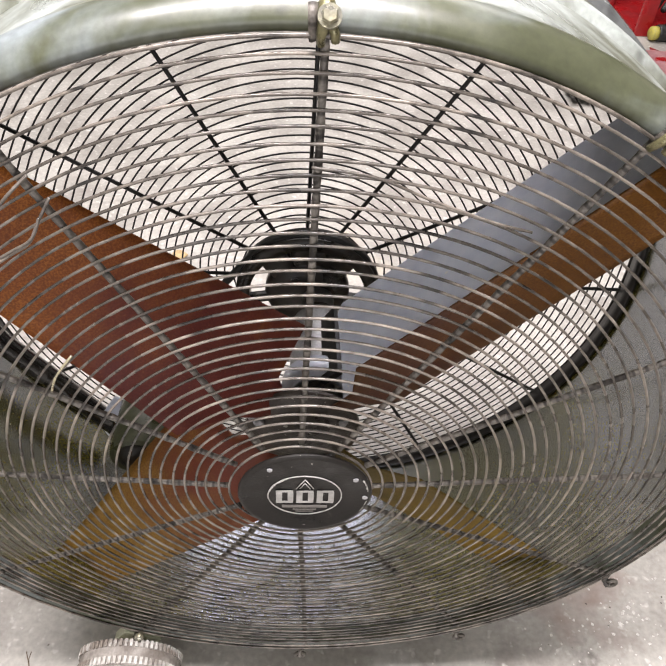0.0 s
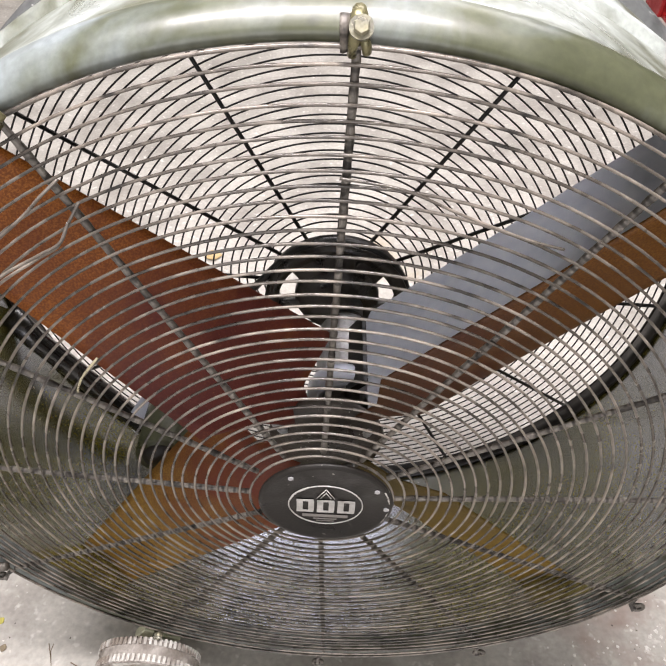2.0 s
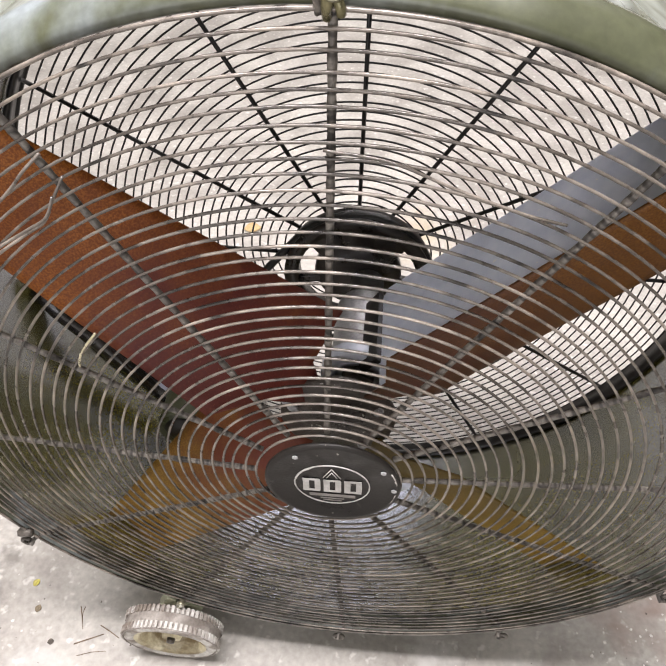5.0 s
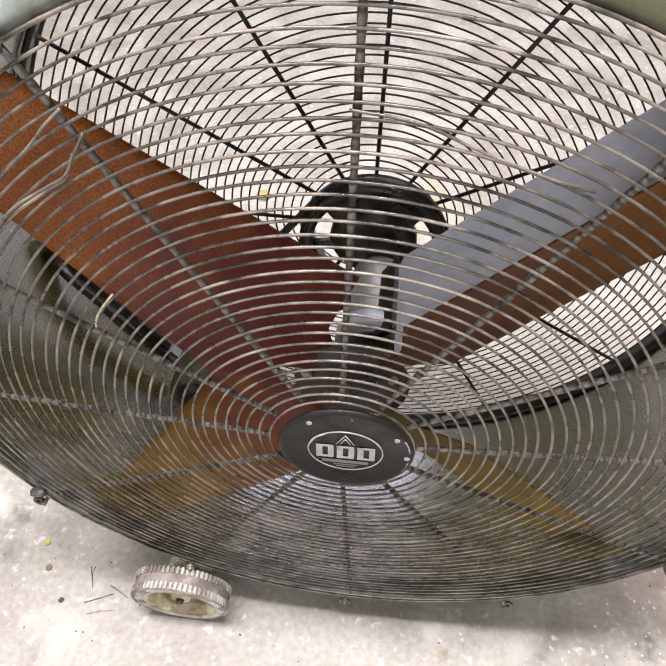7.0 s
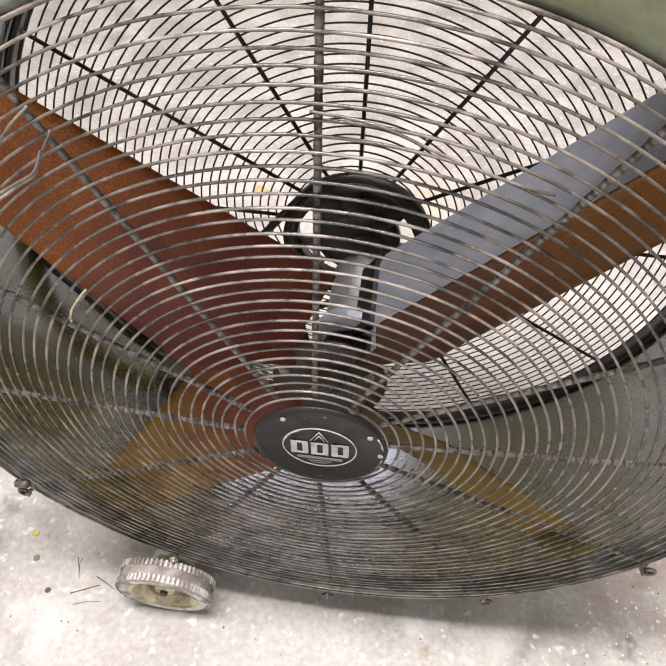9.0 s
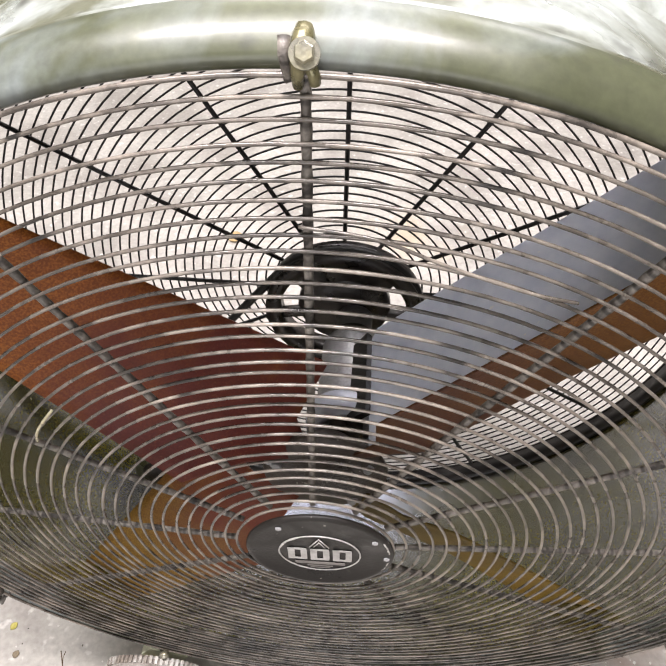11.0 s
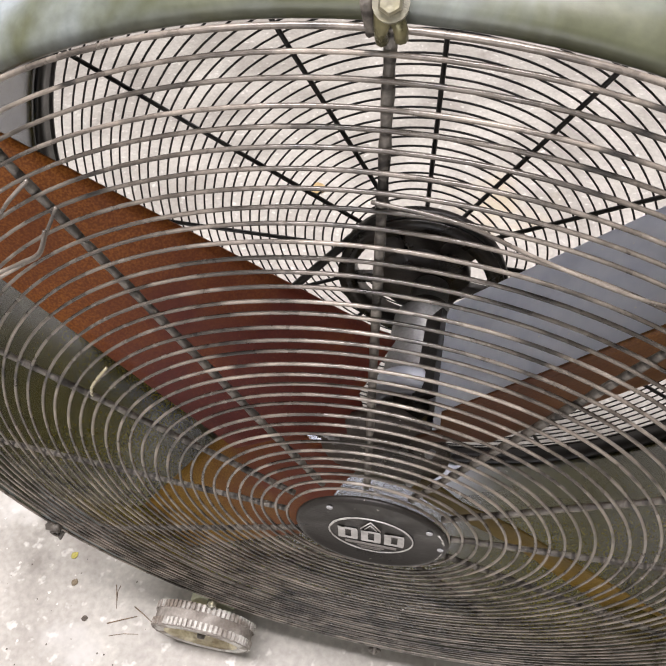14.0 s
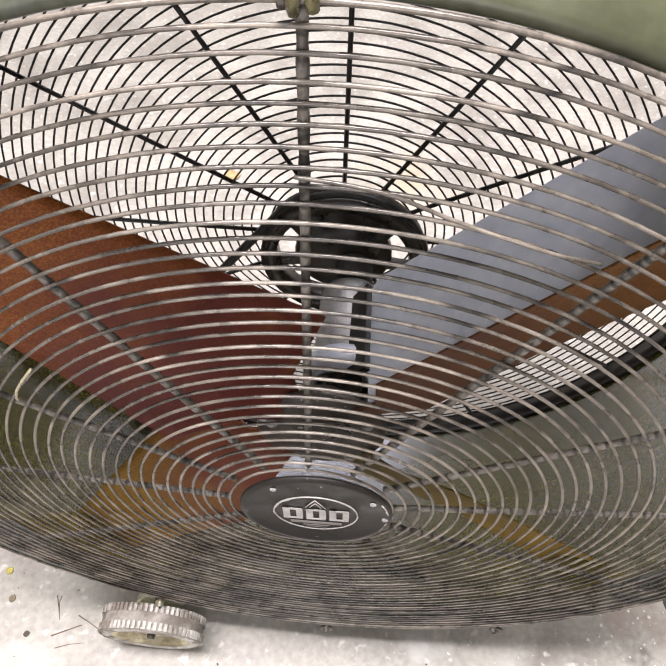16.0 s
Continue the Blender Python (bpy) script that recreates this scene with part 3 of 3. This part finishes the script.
# four twisted blades on a hub
def blade_mesh(f0, f1, b0, b1, bow_root, bow_tip, mat):
    """A bent plate between its front edge f and its back edge b, with a tab towards the hub and rounded root corners."""
    bm = bmesh.new()
    nu, nv = 16, 12
    grid = []
    for i in range(nu + 1):
        u = i / nu
        row = []
        for j in range(nv + 1):
            v = j / nv
            p = Vector(f0).lerp(Vector(f1), u).lerp(Vector(b0).lerp(Vector(b1), u), v)
            p.y += (bow_root * (1 - u) + bow_tip * u) * math.sin(math.pi * v ** 1.3)
            if i == 0:
                p = p.lerp(Vector(f1 if v < 0.5 else b1), 0.025 * max(0.0, abs(v - 0.5) * 2 - 0.6) / 0.4)
            row.append(bm.verts.new(p))
        grid.append(row)
    tab = [grid[0]]
    for q in (0.22, 0.42, 0.60):
        mid = grid[0][nv // 2 - 1].co.lerp(Vector((0, 0.078, 0)), q)
        tab.append([bm.verts.new(v.co.lerp(Vector((0, 0.078, 0)), q).lerp(mid, min(0.58, 2.4 * q))) for v in grid[0]])
    for rows in (grid, tab):
        for a, c in zip(rows, rows[1:]):
            for j in range(nv):
                bm.faces.new((a[j], c[j], c[j + 1], a[j + 1]))
    bmesh.ops.recalc_face_normals(bm, faces=bm.faces)
    bmesh.ops.solidify(bm, geom=list(bm.faces), thickness=0.0025)
    return mesh_of(bm, "blade", mat)


STEEP = ((-0.129, 0.011, 0.054), (-0.362, 0.037, 0.306), (0.006, 0.128, 0.108), (-0.279, 0.052, 0.383), -0.010, -0.006)
BENT = ((-0.1391, 0.0329, 0.0455), (-0.3739, 0.0559, 0.2909), (-0.0029, 0.1272, 0.1317), (-0.3125, 0.0790, 0.3575), -0.024, 0.010)
BLADES = [blade_mesh(*STEEP, M_BLADE), blade_mesh(*BENT, M_BLADE_SHADED), blade_mesh(*BENT, M_BLADE_OLIVE), blade_mesh(*BENT, M_BLADE_MIXED)]
BLADE_LABELS = ["rust-brown painted steel blade", "brown stained steel blade with shade in its paint", "olive-brown stained steel blade", "maroon steel blade with olive stains"]
bm = bmesh.new()
lathe(bm, [(0.0, 0.056), (0.03, 0.056), (0.066, 0.064), (0.068, 0.071), (0.048, 0.086), (0.028, 0.104), (0.0, 0.104)], (0, 0), 48, False)
rotor = up(part("rotor_hub", bm, M_HUB, fan, "rusty hub plate carrying four blades"))
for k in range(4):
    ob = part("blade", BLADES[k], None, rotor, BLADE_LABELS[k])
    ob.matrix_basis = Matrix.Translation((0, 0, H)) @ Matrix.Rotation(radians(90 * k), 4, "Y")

for x, z, r in ((-0.050, 0.020, 0.0058), (-0.058, 0.030, 0.0046), (0.046, 0.022, 0.0050), (0.030, -0.046, 0.0050)):
    hex_bolt("hub_bolt", (x, 0.062, H + z), (0, -1, 0.15), r, 0.006, rotor, M_STEEL, r * 1.35)

# axle, bearing tube and driven pulley
bm = bmesh.new()
lathe(bm, [(0.0, 0.10), (0.013, 0.10), (0.013, 0.34), (0.0, 0.34)], (0.019, 0.002), 24, False)
up(part("axle", bm, M_STEEL, fan))
SC = (0.019, 0.002)
bm = bmesh.new()
lathe(bm, [(0.014, 0.128), (0.034, 0.128), (0.0365, 0.134), (0.0365, 0.240), (0.0345, 0.246), (0.024, 0.249), (0.0225, 0.254), (0.0225, 0.296), (0.014, 0.296)], SC, 40)
bearing = up(part("bearing_tube", bm, M_STEEL, fan, "dull grey painted bearing tube on the axle"))
bm = bmesh.new()
lathe(bm, [(0.030, 0.118), (0.044, 0.120), (0.046, 0.126), (0.046, 0.140), (0.043, 0.146), (0.0368, 0.148), (0.0368, 0.118)], SC, 40)
up(part("end_flange", bm, M_GREY, bearing, "chipped pale grey end flange"))
bm = bmesh.new()
lathe(bm, [(0.0, 0.104), (0.014, 0.104), (0.018, 0.108), (0.022, 0.112), (0.022, 0.126), (0.0, 0.126)], SC, 6, False)
up(part("shaft_nut", bm, M_IRON, bearing, smooth=False))
bm = bmesh.new()
lathe(bm, [(0.0227, 0.2560), (0.0260, 0.2560), (0.0260, 0.262), (0.0227, 0.262)], SC, 40)
up(part("collar", bm, M_IRON, bearing))
bm = bmesh.new()
PC = (0.004, 0.004)
lathe(bm, [(0.101, 0.298), (0.101, 0.303), (0.095, 0.309), (0.101, 0.315), (0.101, 0.325), (0.082, 0.325), (0.082, 0.298)], PC, 72)
lathe(bm, [(0.0, 0.298), (0.036, 0.298), (0.042, 0.301), (0.056, 0.306), (0.060, 0.312), (0.060, 0.322), (0.0, 0.326)], PC, 48, False)
pulley = up(part("drive_pulley", bm, M_PULLEY, fan, "black spoked belt pulley behind the blades"))
for a, w in ((0, 0.048), (-38, 0.042), (38, 0.042), (100, 0.014), (260, 0.014)):
    bm = bmesh.new()
    m = Matrix.Translation((PC[0], 0.311, PC[1])) @ Matrix.Rotation(radians(a), 4, "Y") @ Matrix.Translation((0, 0, 0.068))
    box(bm, m, w, 0.012, 0.044, 0.003)
    up(part("spoke", bm, M_PULLEY, pulley))

# belt and motor behind the lower blade
MC, MR = (-0.242, -0.205), 0.034
bm = bmesh.new()
d = Vector((MC[0] - PC[0], MC[1] - PC[1]))
dist, base = d.length, math.degrees(math.atan2(d.x, d.y))
off = math.degrees(math.acos((0.100 - MR) / dist))
loop = []
for k in range(25):
    a = base + off + k * (360 - 2 * off) / 24
    loop.append((PC[0] + 0.100 * math.sin(radians(a)), 0.309, PC[1] + 0.100 * math.cos(radians(a))))
for k in range(13):
    a = base - off + k * 2 * off / 12
    loop.append((MC[0] + MR * math.sin(radians(a)), 0.309, MC[1] + MR * math.cos(radians(a))))
tube(bm, loop, 0.0055, 6, True)
up(part("drive_belt", bm, M_CABLE, fan, "black rubber drive belt"))
bm = bmesh.new()
lathe(bm, [(0.0, 0.170), (0.030, 0.170), (0.034, 0.176), (0.038, 0.176), (0.039, 0.168), (0.041, 0.172), (0.041, 0.285), (0.036, 0.296), (0.0, 0.296)], MC, 40, False)
motor = up(part("motor", bm, M_OLIVE, fan, "small olive motor with black end bell"))
bm = bmesh.new()
lathe(bm, [(0.0, 0.160), (0.018, 0.160), (0.022, 0.164), (0.029, 0.1670), (0.029, 0.174), (0.0, 0.174)], MC, 32, False)
up(part("end_bell", bm, M_BLACK, motor))
bm = bmesh.new()
lathe(bm, [(0.0, 0.298), (MR, 0.298), (MR - 0.005, 0.309), (MR, 0.320), (0.0, 0.320)], MC, 28, False)
up(part("motor_pulley", bm, M_BLACK, motor))
bm = bmesh.new()
tube(bm, [(-0.290, 0.285, -0.310), (-0.328, 0.287, -0.256), (-0.398, 0.290, -0.156), (-0.446, 0.292, -0.092), (-0.470, 0.294, -0.045)], 0.0165, 14)
up(part("motor_mount", bm, M_GLOSSBLACK, motor))
bm = bmesh.new()
plate(bm, [(-0.296, 0.283, -0.200), (-0.256, 0.283, -0.228), (-0.266, 0.283, -0.279), (-0.322, 0.283, -0.303), (-0.334, 0.283, -0.262)], 0.004)
up(part("mount_plate", bm, M_GREY, motor, "pale grey bent mounting plate", False))

# support arms from the bearing to the drum
for a in (45.5,):
    er, et = polar(1, a, 0), polar(1, a + 90, 0)
    bm = bmesh.new()

    def at(r, y, o=0.0):
        return er * r + et * o + Vector((0, y, 0))
    plate(bm, [at(0.068, 0.070), at(0.062, 0.215), at(0.072, 0.232), at(0.484, 0.232), at(0.484, 0.096), at(0.28, 0.080)], 0.004)
    arm = up(part("support_arm", bm, M_GREY, fan, "dusty grey steel support plate", False))
    # added black strip that stands for the dark gap between tube and plate
    bm = bmesh.new()
    plate(bm, [at(0.040, 0.110, -0.004), at(0.040, 0.215, -0.004), at(0.064, 0.224, -0.004), at(0.068, 0.110, -0.004)], 0.008)
    up(part("arm_socket", bm, M_BLACK, arm, smooth=False))

# wheels: two on one axle line, front and back
tyre_r, tyre_w = 0.0795, 0.041


def wheel(x, y0, lean):
    """A small wheel whose axle runs along y; its outer face is at y0."""
    z = tyre_r
    bm = bmesh.new()
    y1 = y0 + tyre_w
    lathe(bm, [(0.058, y0 + 0.003), (0.066, y0), (0.073, y0 + 0.002), (tyre_r - 0.003, y0 + 0.006), (tyre_r - 0.003, y1 - 0.006), (0.073, y1 - 0.002), (0.058, y1)], (x, z), 72)
    bm.faces.ensure_lookup_table()
    for k, f in enumerate(bm.faces):
        f.material_index = int(k % 7 == 3)
    ob = part("wheel", bm, [M_TYRE, M_TREAD], fan, "worn white rubber wheel with cream rim")
    for k in range(64):
        a = k * 360 / 64
        for s in (0, 1):
            bm = bmesh.new()
            m = Matrix.Translation((x, y0 + 0.0085 + s * 0.0245, z)) @ Matrix.Rotation(radians(a + s * 4), 4, "Y") @ Matrix.Translation((0, 0, tyre_r - 0.0022))
            box(bm, m, 0.0040, 0.0105, 0.0046)
            part("tread_lug", bm, M_TYRE, ob, smooth=False)
    bm = bmesh.new()
    q = random.Random(21)
    tube(bm, [(x + 0.0752 * math.sin(k * math.tau / 80), y0 + 0.0028, z + 0.0752 * math.cos(k * math.tau / 80)) for k in range(80)],
         [q.uniform(0.0006, 0.0019) for _ in range(80)], 6, True)
    part("worn_edge", bm, M_TREAD, ob, "dark worn edge of the tread")
    bm = bmesh.new()
    lathe(bm, [(0.0, y0 + 0.010), (0.015, y0 + 0.010), (0.019, y0 + 0.026), (0.044, y0 + 0.026), (0.050, y0 + 0.006), (0.0585, y0 + 0.002), (0.0585, y1 - 0.002), (0.0, y1 - 0.004)], (x, z), 48, False)
    part("rim", bm, M_RIM, ob, "dirty cream plastic rim")
    bm = bmesh.new()
    lathe(bm, [(0.0, y0 + 0.002), (0.006, y0 + 0.003), (0.0075, y0 + 0.012), (0.0, y0 + 0.013)], (x, z), 12, False)
    part("axle_end", bm, M_IRON, ob)
    m = Matrix.Translation((x, y0 + tyre_w / 2, z)) @ Matrix.Rotation(radians(lean), 4, "X") @ Matrix.Translation((-x, -y0 - tyre_w / 2, -z))
    for q in [ob] + list(ob.children):
        q.data.transform(m)
    low = min(v.co.z for v in ob.data.vertices)
    for q in [ob] + list(ob.children):
        q.data.transform(Matrix.Translation((0, 0, 0.0015 - low)))
    return ob


WX, WY = -0.262, -0.0445
wheel(WX, WY, 4)
wheel(WX, 0.40, 0)
bm = bmesh.new()
tube(bm, [(WX, -0.03, tyre_r), (WX, 0.45, tyre_r)], 0.007, 10)
part("wheel_axle", bm, M_IRON, fan)
bm = bmesh.new()
box(bm, Matrix.Translation((-0.247, 0.006, 0.124)) @ Matrix.Rotation(radians(31), 4, "Y"), 0.060, 0.016, 0.044, 0.002)
part("wheel_bracket", bm, M_BRACKET, fan, "pale green wheel bracket", False)
for y in (0.14, 0.31):
    bm = bmesh.new()
    tube(bm, [(WX - 0.03, y, 0.16), (WX + 0.02, y, 0.11), (0.05, y, 0.045), (0.30, y, 0.045), (0.335, y, 0.018)], 0.012, 10)
    part("stand_tube", bm, M_BLACK, fan)

# ---- things on the floor ----


def leaf(x, y, size, turn, mat, label):
    bm = bmesh.new()
    rows = []
    for i in range(9):
        t = i / 8
        w = size * 0.42 * math.sin(math.pi * min(t * 1.02, 1)) ** 0.8
        z = 0.003 + 0.25 * size * (t - 0.5) ** 2
        rows.append([bm.verts.new(((t - 0.5) * size, k * w, z + abs(k) * w * 0.35)) for k in (-1, -0.5, 0, 0.5, 1)])
    for a, c in zip(rows, rows[1:]):
        for k in range(4):
            bm.faces.new((a[k], a[k + 1], c[k + 1], c[k]))
    bmesh.ops.remove_doubles(bm, verts=bm.verts, dist=1e-5)
    bmesh.ops.solidify(bm, geom=list(bm.faces), thickness=0.0006)
    bmesh.ops.translate(bm, verts=bm.verts, vec=(0, 0, -min(v.co.z for v in bm.verts)))
    ob = new("leaf", mesh_of(bm, "leaf", mat))
    ob.matrix_world = pose(x, y, 0.0, 0, 0, turn)
    return tagged(ob, label, "leaf", "dry leaves on the floor")


leaf(-0.551, 0.064, 0.015, 60, M_LEAF, "small yellow curled leaf on the concrete")
leaf(-0.530, 0.019, 0.014, 80, M_DRYLEAF, "small brown dry leaf on the concrete")
leaf(-0.487, -0.034, 0.012, 20, M_SPECK, "tiny dark leaf scrap on the concrete")
leaf(-0.342, 1.101, 0.050, 15, M_OCHRE, "ochre fallen leaf behind the fan")


def twig(pts, rad, label):
    bm = bmesh.new()
    tube(bm, [(x, y, z + rad) for x, y, z in pts], [rad, rad * 0.9, rad * 0.6][:len(pts)], 6)
    return tagged(new("twig", mesh_of(bm, "twig", M_TWIG)), label, "twig", "twigs beside the wheel")


twig([(-0.446, -0.034, 0), (-0.424, -0.024, 0.0005), (-0.400, -0.013, 0)], 0.0011, "straight pale twig lying on the concrete")
twig([(-0.456, 0.030, 0), (-0.447, 0.010, 0.0004), (-0.440, -0.008, 0)], 0.0007, "thin brown twig lying on the concrete")
twig([(-0.448, 0.030, 0), (-0.449, 0.018, 0.0004), (-0.444, 0.004, 0)], 0.0006, "thin brown twig lying on the concrete")
twig([(-0.410, 0.001, 0), (-0.392, -0.007, 0.0006), (-0.372, -0.017, 0)], 0.0010, "straight pale twig lying on the concrete")
twig([(-0.435, -0.052, 0), (-0.412, -0.044, 0.0004), (-0.388, -0.040, 0)], 0.0006, "thin brown twig lying on the concrete")


def scatter(name, mat, count, rects, size, label, seed):
    q = random.Random(seed)
    bm = bmesh.new()
    for _ in range(count):
        x0, x1, y0, y1 = q.choice(rects)
        x, y = q.gauss((x0 + x1) / 2, (x1 - x0) / 3), q.gauss((y0 + y1) / 2, (y1 - y0) / 3)
        r = size * q.uniform(0.3, 1.0) ** 1.6
        k = q.randint(4, 6)
        base = [bm.verts.new((x + r * q.uniform(0.6, 1.2) * math.cos(a * math.tau / k), y + r * q.uniform(0.6, 1.2) * math.sin(a * math.tau / k), 0.0002)) for a in range(k)]
        tip = bm.verts.new((x + r * 0.2, y, r * q.uniform(0.25, 0.6)))
        for a in range(k):
            bm.faces.new((base[a], base[(a + 1) % k], tip))
    return tagged(new(name, mesh_of(bm, name, mat, False)), label, "grit", kind="stuff")


scatter("dark_grit", M_SPECK, 150, [(-0.75, -0.35, -0.25, 0.2), (-0.6, 0.7, -0.3, 0.0), (0.35, 0.75, -0.1, 0.2), (-0.8, 0.9, 0.6, 2.2)], 0.0022, "dark grit strewn over the concrete floor", 3)
scatter("pale_chips", M_CHIP, 380, [(-0.95, -0.5, -0.2, 0.3), (0.4, 0.75, -0.1, 0.2), (0.3, 0.7, -0.2, 0.1), (-0.7, 0.9, 0.6, 2.2)], 0.0034, "pale mortar chips strewn over the concrete floor", 4)

scatter("paint_chips", M_CHIP, 26, [(0.580, 0.660, 0.049, 0.109)], 0.0055, "white paint chips gathered on the stained concrete", 8)

# yellow hose on the floor beyond the drum
bm = bmesh.new()
tube(bm, [(-1.95, 1.10, 0.022), (-1.75, 1.55, 0.022), (-1.71, 1.85, 0.022), (-1.66, 2.55, 0.022), (-1.63, 2.90, 0.022), (-1.50, 3.30, 0.022)], 0.022, 12)
tagged(new("hose", mesh_of(bm, "hose", M_HOSE)), "faded yellow hose lying on the concrete floor", "hose")

# red tool crate with odds and ends
crate = new("crate")
tagged(crate, "open red plastic crate with dark tools in it", "crate")
bm = bmesh.new()
cx, cy, w, dpt, hgt = 1.72, 3.05, 0.46, 0.50, 0.26
for x, y, sx, sy in ((cx - w / 2, cy + dpt * 0.3, 0.02, dpt * 0.4), (cx + w / 2, cy, 0.02, dpt), (1.542, cy - dpt / 2, 0.07, 0.02), (cx + 0.16, cy - dpt / 2, 0.12, 0.02), (cx, cy + dpt / 2, w - 0.02, 0.02)):
    box(bm, Matrix.Translation((x, y, hgt / 2)), sx, sy, hgt, 0.004)
box(bm, Matrix.Translation((cx, cy, 0.012)), w - 0.022, dpt - 0.022, 0.022)
part("crate_box", bm, M_RED, crate, smooth=False)
bm = bmesh.new()
for k in range(3):
    tube(bm, [(cx - 0.15 + k * 0.06, cy - 0.2, 0.05 + k * 0.05), (cx + k * 0.05, cy, 0.12 + k * 0.03), (cx + 0.13, cy + 0.18, 0.08 + 0.06 * k)], 0.014, 8)
tagged(new("cable", mesh_of(bm, "cable", M_CABLE)), "coiled black cables lying in the red crate", "cable")
bm = bmesh.new()
lathe(bm, [(0.0, 0.0), (0.034, 0.0), (0.036, 0.006), (0.036, 0.15), (0.030, 0.16), (0.0, 0.16)], (0, 0), 24, False)
can = new("spray_can", mesh_of(bm, "spray_can", M_CABLE))
can.matrix_world = pose(1.585, 2.745, 0.036, 0, 0, -82)
tagged(can, "dark can with yellow cap lying on the floor", "can")
bm = bmesh.new()
lathe(bm, [(0.0, -0.03), (0.026, -0.03), (0.030, -0.024), (0.030, -0.0005), (0.0, -0.0005)], (0, 0), 24, False)
part("cap", bm, M_LEAF, can, "yellow plastic cap")
bm = bmesh.new()
nx = 14
vs = [[bm.verts.new((1.50 + 0.42 * i / nx, 2.22 + 0.40 * j / nx, 0.010 + 0.010 * noise.noise((i * 0.5, j * 0.5, 3.0)) + 0.006)) for j in range(nx + 1)] for i in range(nx + 1)]
for i in range(nx):
    for j in range(nx):
        bm.faces.new((vs[i][j], vs[i + 1][j], vs[i + 1][j + 1], vs[i][j + 1]))
bmesh.ops.solidify(bm, geom=list(bm.faces), thickness=0.006)
bmesh.ops.translate(bm, verts=bm.verts, vec=(0, 0, -min(v.co.z for v in bm.verts)))
tagged(new("cloth", mesh_of(bm, "cloth", M_PINK)), "crumpled faded pink cloth on the floor", "cloth")

# red scrap and a dark rag on the floor behind the fan
bm = bmesh.new()
plate(bm, [(1.535, 2.66, 0.006), (1.50, 2.45, 0.006), (1.555, 2.50, 0.006), (1.60, 2.58, 0.006)], 0.004)
tagged(new("plastic_scrap", mesh_of(bm, "plastic_scrap", M_RED, False)), "flat red plastic scrap lying beside the cloth", "scrap")
bm = bmesh.new()
nx = 12
vs = [[bm.verts.new((1.02 + 0.24 * i / nx + 0.02 * noise.noise((i * 0.6, j * 0.6, 9.0)), 2.08 + 0.20 * j / nx,
                     0.03 + 0.05 * noise.noise((i * 0.45, j * 0.5, 6.0)) * math.sin(math.pi * i / nx) + 0.03 * math.sin(math.pi * i / nx) * math.sin(math.pi * j / nx)))
       for j in range(nx + 1)] for i in range(nx + 1)]
for i in range(nx):
    for j in range(nx):
        bm.faces.new((vs[i][j], vs[i + 1][j], vs[i + 1][j + 1], vs[i][j + 1]))
bmesh.ops.solidify(bm, geom=list(bm.faces), thickness=0.006)
bmesh.ops.translate(bm, verts=bm.verts, vec=(0, 0, -min(v.co.z for v in bm.verts)))
tagged(new("rag", mesh_of(bm, "rag", M_RAG)), "crumpled dark greasy rag on the concrete", "rag")
